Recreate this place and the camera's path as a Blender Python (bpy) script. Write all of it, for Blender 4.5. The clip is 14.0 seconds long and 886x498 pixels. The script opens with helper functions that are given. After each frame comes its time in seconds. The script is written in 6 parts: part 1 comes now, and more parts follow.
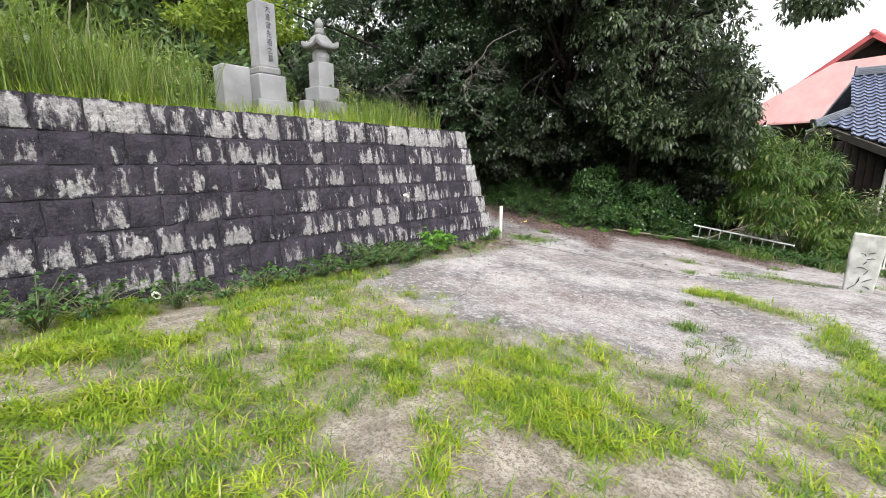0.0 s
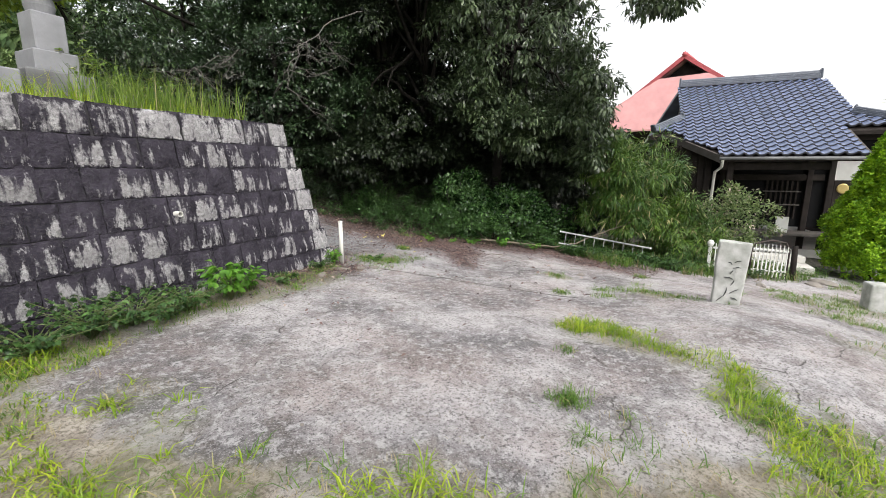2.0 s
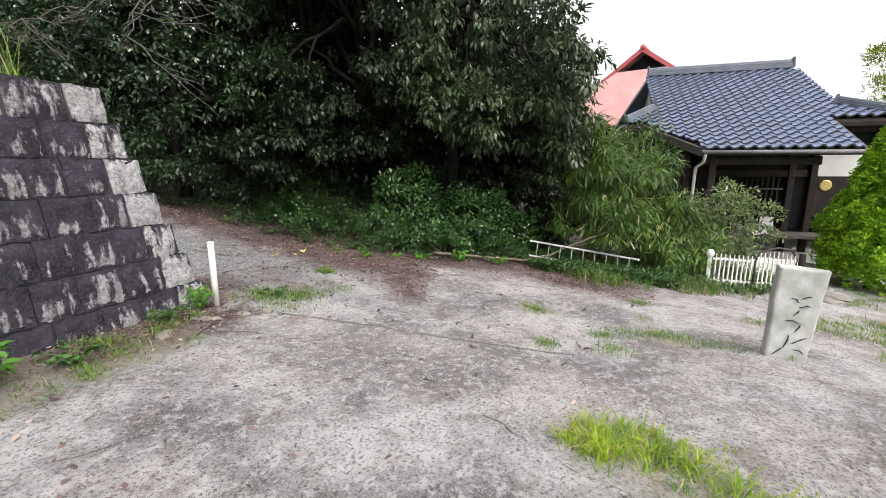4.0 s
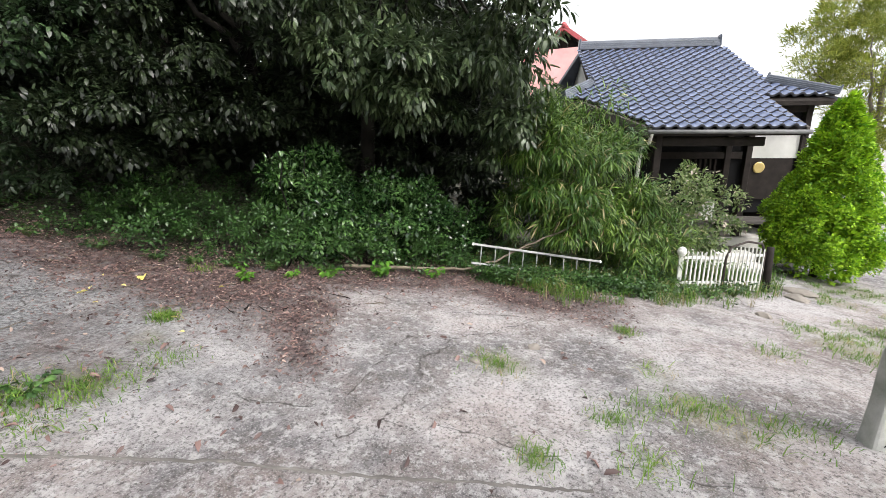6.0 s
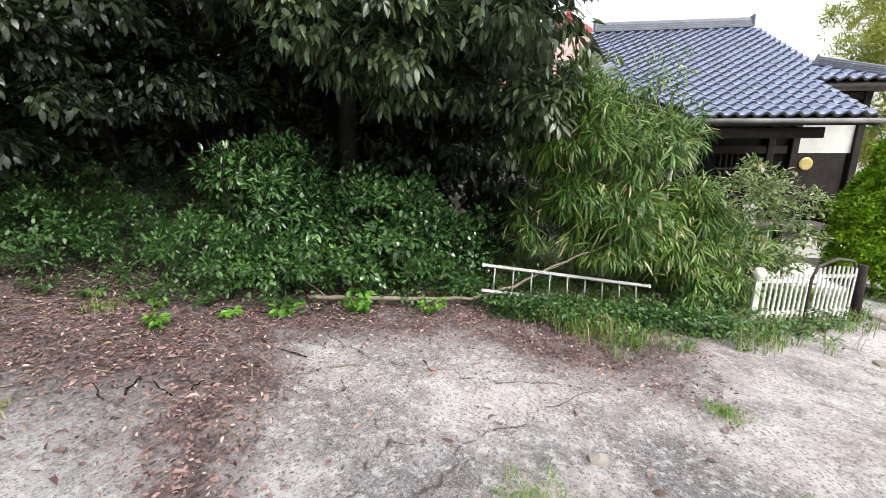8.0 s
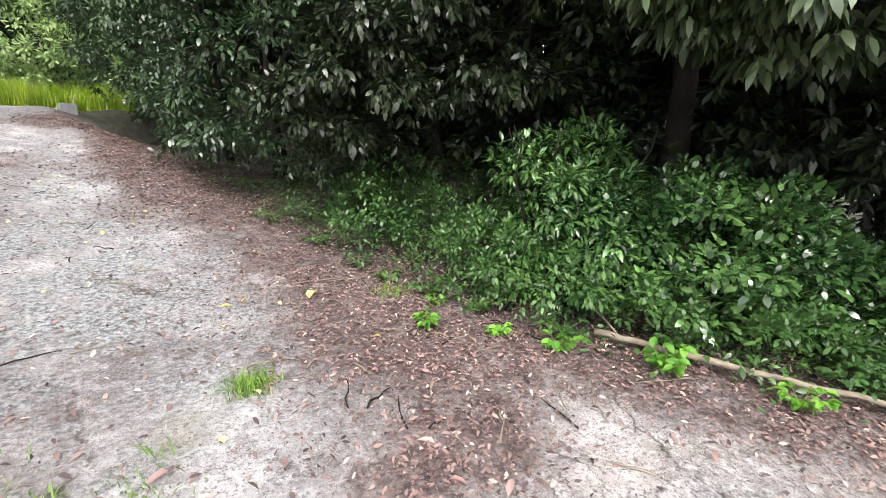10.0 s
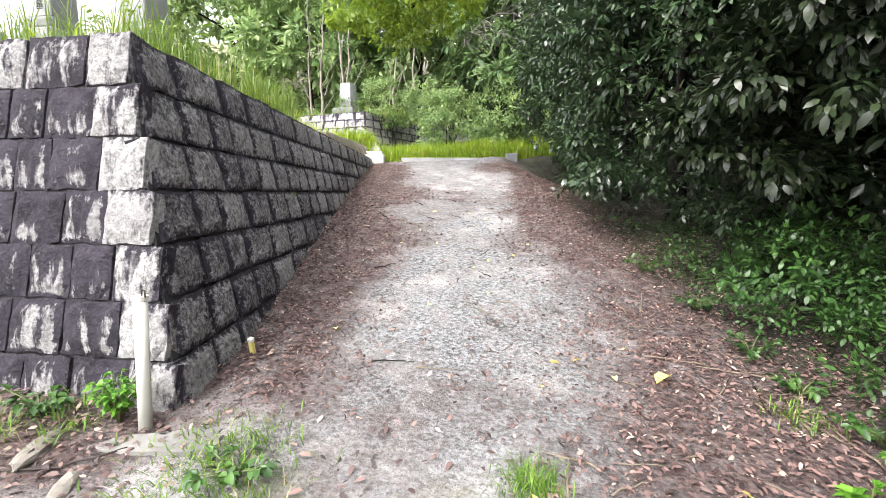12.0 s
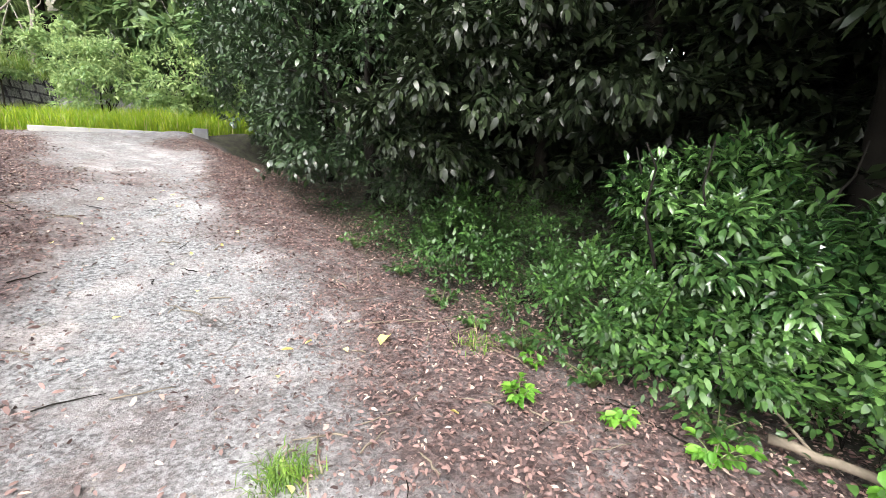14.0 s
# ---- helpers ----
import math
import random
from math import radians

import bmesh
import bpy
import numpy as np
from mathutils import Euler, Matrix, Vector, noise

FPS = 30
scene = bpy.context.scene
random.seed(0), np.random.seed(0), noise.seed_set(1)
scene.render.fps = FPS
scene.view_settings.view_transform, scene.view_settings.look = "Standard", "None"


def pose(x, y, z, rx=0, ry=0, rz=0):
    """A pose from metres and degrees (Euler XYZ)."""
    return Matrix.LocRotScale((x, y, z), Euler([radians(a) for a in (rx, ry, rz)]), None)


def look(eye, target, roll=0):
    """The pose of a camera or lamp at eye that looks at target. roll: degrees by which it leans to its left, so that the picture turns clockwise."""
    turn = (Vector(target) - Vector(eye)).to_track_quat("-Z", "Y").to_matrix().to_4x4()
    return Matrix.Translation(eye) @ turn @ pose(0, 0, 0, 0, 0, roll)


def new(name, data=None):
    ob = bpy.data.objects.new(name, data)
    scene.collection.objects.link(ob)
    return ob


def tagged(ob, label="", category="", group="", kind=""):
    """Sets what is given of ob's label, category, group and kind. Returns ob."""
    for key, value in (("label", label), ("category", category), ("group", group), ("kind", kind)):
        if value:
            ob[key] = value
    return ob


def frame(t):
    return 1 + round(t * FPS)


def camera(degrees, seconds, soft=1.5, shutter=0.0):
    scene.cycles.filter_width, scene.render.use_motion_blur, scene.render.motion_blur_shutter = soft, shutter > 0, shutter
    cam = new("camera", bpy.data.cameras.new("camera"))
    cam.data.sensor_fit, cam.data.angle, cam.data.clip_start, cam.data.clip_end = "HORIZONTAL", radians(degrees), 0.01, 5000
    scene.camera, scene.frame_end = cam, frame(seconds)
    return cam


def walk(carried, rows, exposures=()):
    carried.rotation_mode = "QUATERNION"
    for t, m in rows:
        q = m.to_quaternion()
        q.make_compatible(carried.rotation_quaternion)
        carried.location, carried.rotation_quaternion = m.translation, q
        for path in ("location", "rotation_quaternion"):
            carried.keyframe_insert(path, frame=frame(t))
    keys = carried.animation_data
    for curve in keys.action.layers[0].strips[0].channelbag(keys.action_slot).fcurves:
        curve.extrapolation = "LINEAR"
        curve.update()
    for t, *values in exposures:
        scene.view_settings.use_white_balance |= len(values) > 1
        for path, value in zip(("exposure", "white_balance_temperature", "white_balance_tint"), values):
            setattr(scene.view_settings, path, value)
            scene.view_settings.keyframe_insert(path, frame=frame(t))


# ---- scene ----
cam = camera(92.5, 14.0, 0.7)
METRES, EYE, TILT, LEAN, TURN = 9.3, 1.5, 1.0, 5.25, -39.5
ROWS = [
    (0.0, 0.0, 0.0, 0.0, 1.22, -12.61, -5.46),
    (0.5, 0.0249, 0.0437, -0.0002, -7.74, -12.39, -5.44),
    (1.0, 0.0499, 0.0869, -0.0, -11.54, -11.81, -5.4),
    (1.5, 0.0686, 0.1315, 0.0025, -13.51, -11.0, -5.35),
    (2.0, 0.0904, 0.1776, 0.0008, -14.69, -10.36, -5.29),
    (2.5, 0.1043, 0.2307, -0.0001, -15.32, -10.01, -5.3),
    (3.0, 0.1294, 0.2814, -0.0007, -16.0, -9.78, -5.32),
    (5.5, 0.2388, 0.5276, 0.0018, -29.11, -11.45, -4.95),
    (6.0, 0.2615, 0.5697, 0.0028, -30.82, -11.57, -4.89),
    (6.5, 0.2929, 0.6071, 0.0017, -31.96, -11.66, -4.83),
    (7.0, 0.3161, 0.648, 0.0008, -32.59, -11.63, -4.78),
    (9.5, 0.363, 0.7904, -0.0133, -11.56, -13.76, -5.03),
    (10.0, 0.3654, 0.8194, -0.018, 7.82, -14.54, -4.75),
    (10.5, 0.356, 0.8471, -0.0208, 26.85, -14.32, -4.03),
    (11.0, 0.351, 0.8695, -0.0204, 41.93, -13.57, -3.08),
    (11.5, 0.3533, 0.8888, -0.0195, 52.69, -13.02, -2.28),
    (12.0, 0.3558, 0.8954, -0.0198, 59.18, -12.58, -1.74),
    (12.5, 0.358, 0.8959, -0.0192, 60.21, -12.33, -1.85),
    (13.0, 0.3587, 0.8954, -0.0191, 53.0, -12.38, -2.41),
    (13.5, 0.3554, 0.8928, -0.0188, 37.66, -12.69, -3.59),
    (14.0, 0.3503, 0.8884, -0.0187, 20.85, -12.89, -4.61),
]
EXPOSURES = [(0.0, 1.48), (0.5, 1.3), (1.5, 1.18), (3.2, 1.24), (6.0, 1.46), (7.2, 1.52), (9.4, 2.25), (10.5, 2.3), (12.0, 2.38), (12.6, 2.32), (13.5, 2.25), (14.0, 2.46)]
walk(cam, [(t, pose(0, 0, EYE, TILT, LEAN, TURN) @ pose(METRES * x, METRES * y, METRES * z, 90 + pitch, roll, yaw)) for t, x, y, z, yaw, pitch, roll in ROWS], EXPOSURES)

# ---- light: bright overcast ----
SUN_ELEV, SUN_AZ = 50.0, 205.0
world = bpy.data.worlds.new("overcast")
scene.world = world
world.use_nodes = True
wn = world.node_tree.nodes
wl = world.node_tree.links
sky = wn.new("ShaderNodeTexSky")
sky.sky_type = "NISHITA"
sky.sun_disc = False
sky.sun_elevation = radians(SUN_ELEV)
sky.sun_rotation = radians(SUN_AZ)
sky.air_density, sky.dust_density, sky.ozone_density = 1.0, 6.0, 1.0
grey = wn.new("ShaderNodeHueSaturation")
grey.inputs["Saturation"].default_value = 0.22
wl.new(sky.outputs[0], grey.inputs["Color"])
veil = wn.new("ShaderNodeMix")
veil.data_type = "RGBA"
veil.inputs[0].default_value = 0.5
veil.inputs[7].default_value = (4.75, 4.8, 4.85, 1.0)
wl.new(grey.outputs[0], veil.inputs[6])
wl.new(veil.outputs[2], wn["Background"].inputs["Color"])
wn["Background"].inputs["Strength"].default_value = 0.15
sun = new("sun", bpy.data.lights.new("sun", "SUN"))
sun.data.energy, sun.data.angle, sun.data.color = 0.6, radians(25), (1.0, 0.96, 0.9)
az, el = radians(SUN_AZ), radians(SUN_ELEV)
sun.matrix_world = look(Vector((math.sin(az) * math.cos(el), math.cos(az) * math.cos(el), math.sin(el))) * 40, (0, 0, 0))

# ---- materials ----


def material(name):
    m = bpy.data.materials.new(name)
    m.use_nodes = True
    return m, m.node_tree.nodes, m.node_tree.links, m.node_tree.nodes["Principled BSDF"]


def link_value(l, value, socket):
    if hasattr(value, "is_output"):
        l.new(value, socket)
    else:
        socket.default_value = value


def noise_tex(n, l, vec, scale, detail=4.0, rough=0.55):
    t = n.new("ShaderNodeTexNoise")
    t.inputs["Scale"].default_value, t.inputs["Detail"].default_value, t.inputs["Roughness"].default_value = scale, detail, rough
    if vec is not None:
        l.new(vec, t.inputs["Vector"])
    return t.outputs["Fac"]


def ramp(n, l, fac, a, b, lo=(0, 0, 0, 1), hi=(1, 1, 1, 1)):
    if a > b:
        a, b, lo, hi = b, a, hi, lo
    r = n.new("ShaderNodeValToRGB")
    r.color_ramp.elements[0].position, r.color_ramp.elements[1].position = a, b
    r.color_ramp.elements[0].color, r.color_ramp.elements[1].color = lo, hi
    l.new(fac, r.inputs["Fac"])
    return r.outputs["Color"]


def mix(n, l, fac, a, b, mode="MIX"):
    m = n.new("ShaderNodeMix")
    m.data_type, m.blend_type = "RGBA", mode
    link_value(l, fac, m.inputs[0])
    link_value(l, a, m.inputs[6])
    link_value(l, b, m.inputs[7])
    return m.outputs[2]


def maths(n, l, op, a, b):
    m = n.new("ShaderNodeMath")
    m.operation = op
    m.use_clamp = op in ("ADD", "MULTIPLY", "SUBTRACT")
    link_value(l, a, m.inputs[0])
    link_value(l, b, m.inputs[1])
    return m.outputs[0]


def coords(n, l, kind="Object", scale=None):
    c = n.new("ShaderNodeTexCoord").outputs[kind]
    if scale is None:
        return c
    m = n.new("ShaderNodeMapping")
    m.inputs["Scale"].default_value = scale
    l.new(c, m.inputs["Vector"])
    return m.outputs[0]


def world_pos(n, l, scale=None):
    c = n.new("ShaderNodeNewGeometry").outputs["Position"]
    if scale is None:
        return c
    m = n.new("ShaderNodeMapping")
    m.inputs["Scale"].default_value = scale
    l.new(c, m.inputs["Vector"])
    return m.outputs[0]


def bump(n, l, b, height, strength, distance=0.01):
    k = n.new("ShaderNodeBump")
    k.inputs["Strength"].default_value, k.inputs["Distance"].default_value = strength, distance
    l.new(height, k.inputs["Height"])
    l.new(k.outputs[0], b.inputs["Normal"])


def rgb(r, g, b):
    return (r, g, b, 1.0)


def plain(name, color, rough=0.6, metal=0.0, vary=0.35, scale=9.0, relief=0.2, dirt=None):
    m, n, l, b = material(name)
    p = world_pos(n, l)
    big = noise_tex(n, l, p, scale * 0.25, 5)
    fine = noise_tex(n, l, p, scale * 6, 6, 0.7)
    dark = tuple(c * (1 - vary) for c in color[:3]) + (1,)
    c = mix(n, l, ramp(n, l, big, 0.3, 0.7), dark if dirt is None else dirt, color)
    c = mix(n, l, maths(n, l, "MULTIPLY", ramp(n, l, fine, 0.5, 0.75), 0.35), c, dark)
    l.new(c, b.inputs["Base Color"])
    b.inputs["Roughness"].default_value, b.inputs["Metallic"].default_value = rough, metal
    b.inputs["Specular IOR Level"].default_value = 0.5 if rough < 0.75 else 0.15
    bump(n, l, b, fine, relief)
    return m


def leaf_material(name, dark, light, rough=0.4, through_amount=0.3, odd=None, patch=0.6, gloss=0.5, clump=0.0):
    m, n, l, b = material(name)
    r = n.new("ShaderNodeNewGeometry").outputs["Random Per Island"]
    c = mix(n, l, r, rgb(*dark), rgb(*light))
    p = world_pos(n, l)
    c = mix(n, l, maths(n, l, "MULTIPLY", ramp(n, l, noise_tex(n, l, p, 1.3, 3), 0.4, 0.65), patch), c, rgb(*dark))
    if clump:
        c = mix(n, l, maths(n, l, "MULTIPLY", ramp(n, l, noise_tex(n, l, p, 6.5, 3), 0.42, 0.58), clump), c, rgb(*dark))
    if odd:
        w = n.new("ShaderNodeMath")
        w.operation = "FRACT"
        l.new(maths(n, l, "MULTIPLY", r, 1.0), w.inputs[0])
        c = mix(n, l, ramp(n, l, w.outputs[0], 0.93, 0.95), c, rgb(*odd))
    l.new(c, b.inputs["Base Color"])
    b.inputs["Roughness"].default_value = rough
    b.inputs["Specular IOR Level"].default_value = gloss
    t = n.new("ShaderNodeBsdfTranslucent")
    l.new(c, t.inputs["Color"])
    s = n.new("ShaderNodeMixShader")
    s.inputs[0].default_value = through_amount
    l.new(b.outputs[0], s.inputs[1])
    l.new(t.outputs[0], s.inputs[2])
    l.new(s.outputs[0], n["Material Output"].inputs["Surface"])
    return m


def stone_block_material(name, stain, soft=0.08, fade=1.0, streaky=0.30, hang=0.14, speck=0.12, spread=0.13, rim_depth=0.17):
    """Granite-faced block: pale rock under black mould that runs down in fingers from the joint above."""
    m, n, l, b = material(name)
    p = world_pos(n, l)
    finger = noise_tex(n, l, world_pos(n, l, (11, 11, 2.6)), 1.0, 4, 0.6)
    drip = noise_tex(n, l, world_pos(n, l, (27, 27, 3.5)), 1.0, 3, 0.6)
    grain = noise_tex(n, l, p, 85, 4, 0.75)
    chisel = noise_tex(n, l, p, 34, 3, 0.6)
    patch = noise_tex(n, l, p, 4.0, 5, 0.6)
    gen = coords(n, l, "Generated")
    sep = n.new("ShaderNodeSeparateXYZ")
    l.new(gen, sep.inputs[0])
    rnd = n.new("ShaderNodeObjectInfo").outputs["Random"]
    pale = mix(n, l, ramp(n, l, mix(n, l, 0.5, grain, chisel), 0.38, 0.6), rgb(0.17 * fade, 0.165 * fade, 0.17 * fade), rgb(0.50 * fade, 0.485 * fade, 0.49 * fade))
    pale = mix(n, l, maths(n, l, "MULTIPLY", ramp(n, l, patch, 0.42, 0.62), 0.45), pale, rgb(0.20 * fade, 0.19 * fade, 0.195 * fade))
    black = mix(n, l, ramp(n, l, patch, 0.3, 0.7), rgb(0.015, 0.013, 0.019), rgb(0.060, 0.052, 0.071))
    black = mix(n, l, maths(n, l, "MULTIPLY", ramp(n, l, mix(n, l, 0.5, grain, chisel), 0.48, 0.62), 0.6), black, rgb(0.085, 0.079, 0.088))
    k = maths(n, l, "MULTIPLY", ramp(n, l, mix(n, l, 0.4, finger, drip), 0.34, 0.66), streaky)
    for value, amount in ((rnd, spread), (maths(n, l, "SUBTRACT", 1.0, sep.outputs["Z"]), hang), (patch, 0.17), (mix(n, l, 0.5, grain, chisel), speck)):
        k = maths(n, l, "ADD", k, maths(n, l, "MULTIPLY", value, amount))
    edge = None
    for axis_name in ("X", "Z"):
        e = n.new("ShaderNodeMath")
        e.operation = "PINGPONG"
        l.new(sep.outputs[axis_name], e.inputs[0])
        e.inputs[1].default_value = 0.5
        edge = e.outputs[0] if edge is None else maths(n, l, "MINIMUM", edge, e.outputs[0])
    ragged = maths(n, l, "ADD", edge, maths(n, l, "MULTIPLY", maths(n, l, "SUBTRACT", chisel, 0.35), 0.2))
    rim = ramp(n, l, ragged, 0.04, 0.17, (rim_depth, rim_depth, rim_depth, 1), (0, 0, 0, 1))
    k = maths(n, l, "SUBTRACT", k, rim)
    mask = ramp(n, l, k, stain, stain + soft)
    c = mix(n, l, mask, black, pale)
    l.new(c, b.inputs["Base Color"])
    b.inputs["Roughness"].default_value = 0.9
    b.inputs["Specular IOR Level"].default_value = 0.2
    bump(n, l, b, mix(n, l, 0.6, grain, chisel), 1.0, 0.05)
    return m


M = {}
M["block"] = stone_block_material("mould_stained_block", 0.445, 0.075, 0.97)
M["cap"] = stone_block_material("pale_capstone", 0.29, 0.11, 1.05, hang=0.05, rim_depth=0.1)
M["quoin"] = stone_block_material("pale_corner_block", 0.27, 0.10, 1.15, hang=0.08, rim_depth=0.08)
M["mossy"] = stone_block_material("shaded_block", 0.345, 0.14, 0.92, streaky=0.08, hang=0.04, speck=0.5, spread=0.09, rim_depth=0.16)
M["far_block"] = stone_block_material("far_block", 0.30, rim_depth=0.2)
M["mortar"] = plain("wall_joint", rgb(0.06, 0.058, 0.062), 0.9, vary=0.5, relief=0.5)
M["granite"] = plain("granite", rgb(0.31, 0.31, 0.33), 0.55, vary=0.45, scale=9)
M["granite_old"] = plain("weathered_granite", rgb(0.25, 0.25, 0.255), 0.8, vary=0.5, scale=9)
M["carved"] = plain("carved_dark", rgb(0.05, 0.05, 0.055), 0.8)
M["white_stone"] = plain("lichen_stone", rgb(0.60, 0.60, 0.585), 0.85, vary=0.6, scale=26, relief=0.9, dirt=rgb(0.32, 0.33, 0.295))
M["concrete"] = plain("footing_concrete", rgb(0.26, 0.25, 0.24), 0.9, vary=0.4, scale=10, relief=0.5)
M["pale_concrete"] = plain("pale_concrete", rgb(0.62, 0.6, 0.56), 0.85, vary=0.25, scale=6)
M["kerb"] = plain("worn_kerb_concrete", rgb(0.46, 0.45, 0.42), 0.9, vary=0.4, scale=8, relief=0.4)
M["pvc"] = plain("weathered_pvc", rgb(0.68, 0.67, 0.62), 0.45, vary=0.2, scale=12, relief=0.05)
M["white_paint"] = plain("white_paint", rgb(0.78, 0.77, 0.74), 0.55, vary=0.3, scale=16, relief=0.1)
M["alu"] = plain("dull_aluminium", rgb(0.30, 0.30, 0.295), 0.5, 0.3, vary=0.25, scale=12, relief=0.05)
M["iron"] = plain("rusty_iron", rgb(0.06, 0.045, 0.04), 0.7, 0.3)
# the shadow line below each tile course, put into the lip's colour
M["tile_lip"] = plain("tile_step_shadow", rgb(0.022, 0.024, 0.034), 0.6, scale=12)
M["tile"] = plain("blue_glazed_tile", rgb(0.16, 0.195, 0.315), 0.2, vary=0.3, scale=10, relief=0.08)
M["tile_ridge"] = plain("grey_ridge_tile", rgb(0.13, 0.145, 0.18), 0.35, vary=0.4, scale=10)
M["red_roof"] = plain("red_sheet_roof", rgb(0.58, 0.12, 0.13), 0.6, vary=0.25, scale=5)
M["pink_roof"] = plain("faded_red_sheet", rgb(0.74, 0.37, 0.36), 0.6, vary=0.2, scale=5)
M["old_wood"] = plain("weathered_dark_wood", rgb(0.033, 0.027, 0.024), 0.8, vary=0.5, scale=18, relief=0.4)
M["grey_wood"] = plain("grey_weathered_board", rgb(0.11, 0.10, 0.092), 0.8, vary=0.4, scale=18, relief=0.4)
M["plaster"] = plain("white_plaster", rgb(0.66, 0.65, 0.62), 0.85, vary=0.2)
# near black: the shade under the porch is put into wall and door colour
M["porch_shade"] = plain("porch_shade_black", rgb(0.012, 0.012, 0.013), 0.9)
M["gold"] = plain("gilt_disc", rgb(0.55, 0.42, 0.16), 0.4, 0.5)
M["bark"] = plain("dark_bark", rgb(0.022, 0.019, 0.016), 0.9, vary=0.6, scale=14, relief=0.8)
M["pale_bark"] = plain("pale_bark", rgb(0.30, 0.27, 0.23), 0.9, vary=0.4, scale=14, relief=0.6)
M["dry_wood"] = plain("dry_branch", rgb(0.24, 0.20, 0.155), 0.8, vary=0.4, scale=20, relief=0.4)
M["dead_twig"] = plain("dead_grey_twig", rgb(0.13, 0.12, 0.11), 0.9, vary=0.4, scale=20)
M["stalk"] = plain("green_stalk", rgb(0.12, 0.15, 0.05), 0.6)
M["rock"] = plain("pale_rock", rgb(0.30, 0.27, 0.24), 0.9, vary=0.4, scale=14, relief=0.7)
M["joint"] = plain("joint_dirt", rgb(0.20, 0.185, 0.175), 0.95, vary=0.6, scale=20, relief=0.6)
# leaf colour taken towards black to carry the shade inside the grove
M["laurel"] = leaf_material("shaded_laurel_leaf", (0.004, 0.008, 0.003), (0.044, 0.064, 0.028), 0.34, 0.1, gloss=0.45)
# the same laurel in a lighter colour, for the crown that catches more light
M["lit_laurel"] = leaf_material("lit_laurel_leaf", (0.016, 0.032, 0.012), (0.14, 0.19, 0.09), 0.33, 0.25, gloss=0.5)
M["oak"] = leaf_material("glossy_oak_leaf", (0.009, 0.024, 0.008), (0.078, 0.13, 0.055), 0.3, 0.15, gloss=0.6)
M["camellia"] = leaf_material("camellia_leaf", (0.012, 0.040, 0.012), (0.13, 0.25, 0.07), 0.2, 0.25, patch=0.65, gloss=0.8)
M["bamboo"] = leaf_material("bamboo_leaf", (0.022, 0.07, 0.010), (0.20, 0.32, 0.05), 0.4, 0.3, odd=(0.36, 0.32, 0.16), patch=0.7)
M["conifer"] = leaf_material("bright_conifer_leaf", (0.08, 0.22, 0.006), (0.50, 0.74, 0.035), 0.6, 0.3, patch=0.25, clump=0.35)
M["fern"] = leaf_material("undergrowth_leaf", (0.022, 0.062, 0.015), (0.10, 0.20, 0.045), 0.4, 0.25, clump=0.4)
M["ivy"] = leaf_material("ivy_leaf", (0.022, 0.06, 0.015), (0.12, 0.24, 0.05), 0.4, 0.25, patch=0.85, clump=0.5)
M["bright"] = leaf_material("bright_weed_leaf", (0.07, 0.20, 0.02), (0.17, 0.36, 0.04), 0.5, 0.35)
M["maple"] = leaf_material("yellow_green_leaf", (0.12, 0.20, 0.02), (0.32, 0.40, 0.05), 0.5, 0.5)
M["garden"] = leaf_material("garden_shrub_leaf", (0.07, 0.12, 0.035), (0.26, 0.32, 0.12), 0.45, 0.35, odd=(0.5, 0.42, 0.36))
M["far_tree"] = leaf_material("far_tree_leaf", (0.13, 0.22, 0.08), (0.42, 0.52, 0.22), 0.5, 0.45)
M["pine"] = leaf_material("sunlit_pine_leaf", (0.20, 0.26, 0.04), (0.52, 0.54, 0.12), 0.5, 0.45)
M["hill"] = leaf_material("hillside_leaf", (0.06, 0.12, 0.045), (0.26, 0.36, 0.14), 0.5, 0.4)
M["grass"] = leaf_material("grass_blade", (0.15, 0.27, 0.012), (0.56, 0.62, 0.045), 0.5, 0.4, odd=(0.42, 0.36, 0.18), patch=0.5, clump=0.7)
M["tall_grass"] = leaf_material("tall_grass_blade", (0.10, 0.18, 0.03), (0.28, 0.36, 0.07), 0.5, 0.4, odd=(0.42, 0.38, 0.2))
M["green_grass"] = leaf_material("green_grass_blade", (0.07, 0.15, 0.02), (0.26, 0.40, 0.06), 0.5, 0.35, odd=(0.36, 0.30, 0.16), clump=0.6)
M["dry_grass"] = leaf_material("dry_grass_blade", (0.26, 0.21, 0.11), (0.42, 0.35, 0.2), 0.7, 0.3)
M["litter"] = leaf_material("dead_leaf", (0.026, 0.015, 0.016), (0.31, 0.192, 0.17), 0.6, 0.1, odd=(0.42, 0.32, 0.27), patch=0.3)
M["yellow"] = leaf_material("yellow_leaf", (0.74, 0.62, 0.15), (0.84, 0.76, 0.34), 0.6, 0.2)

# ---- mesh helpers ----


def part(name, bm, mat, parent, label=""):
    me = bpy.data.meshes.new(name)
    bm.to_mesh(me)
    bm.free()
    me.materials.append(mat)
    ob = new(name, me)
    ob.parent = parent
    if label:
        tagged(ob, label)
    return ob


def empty(name, m, label, category, group="", kind=""):
    ob = new(name)
    ob.matrix_world = m
    return tagged(ob, label, category, group, kind)


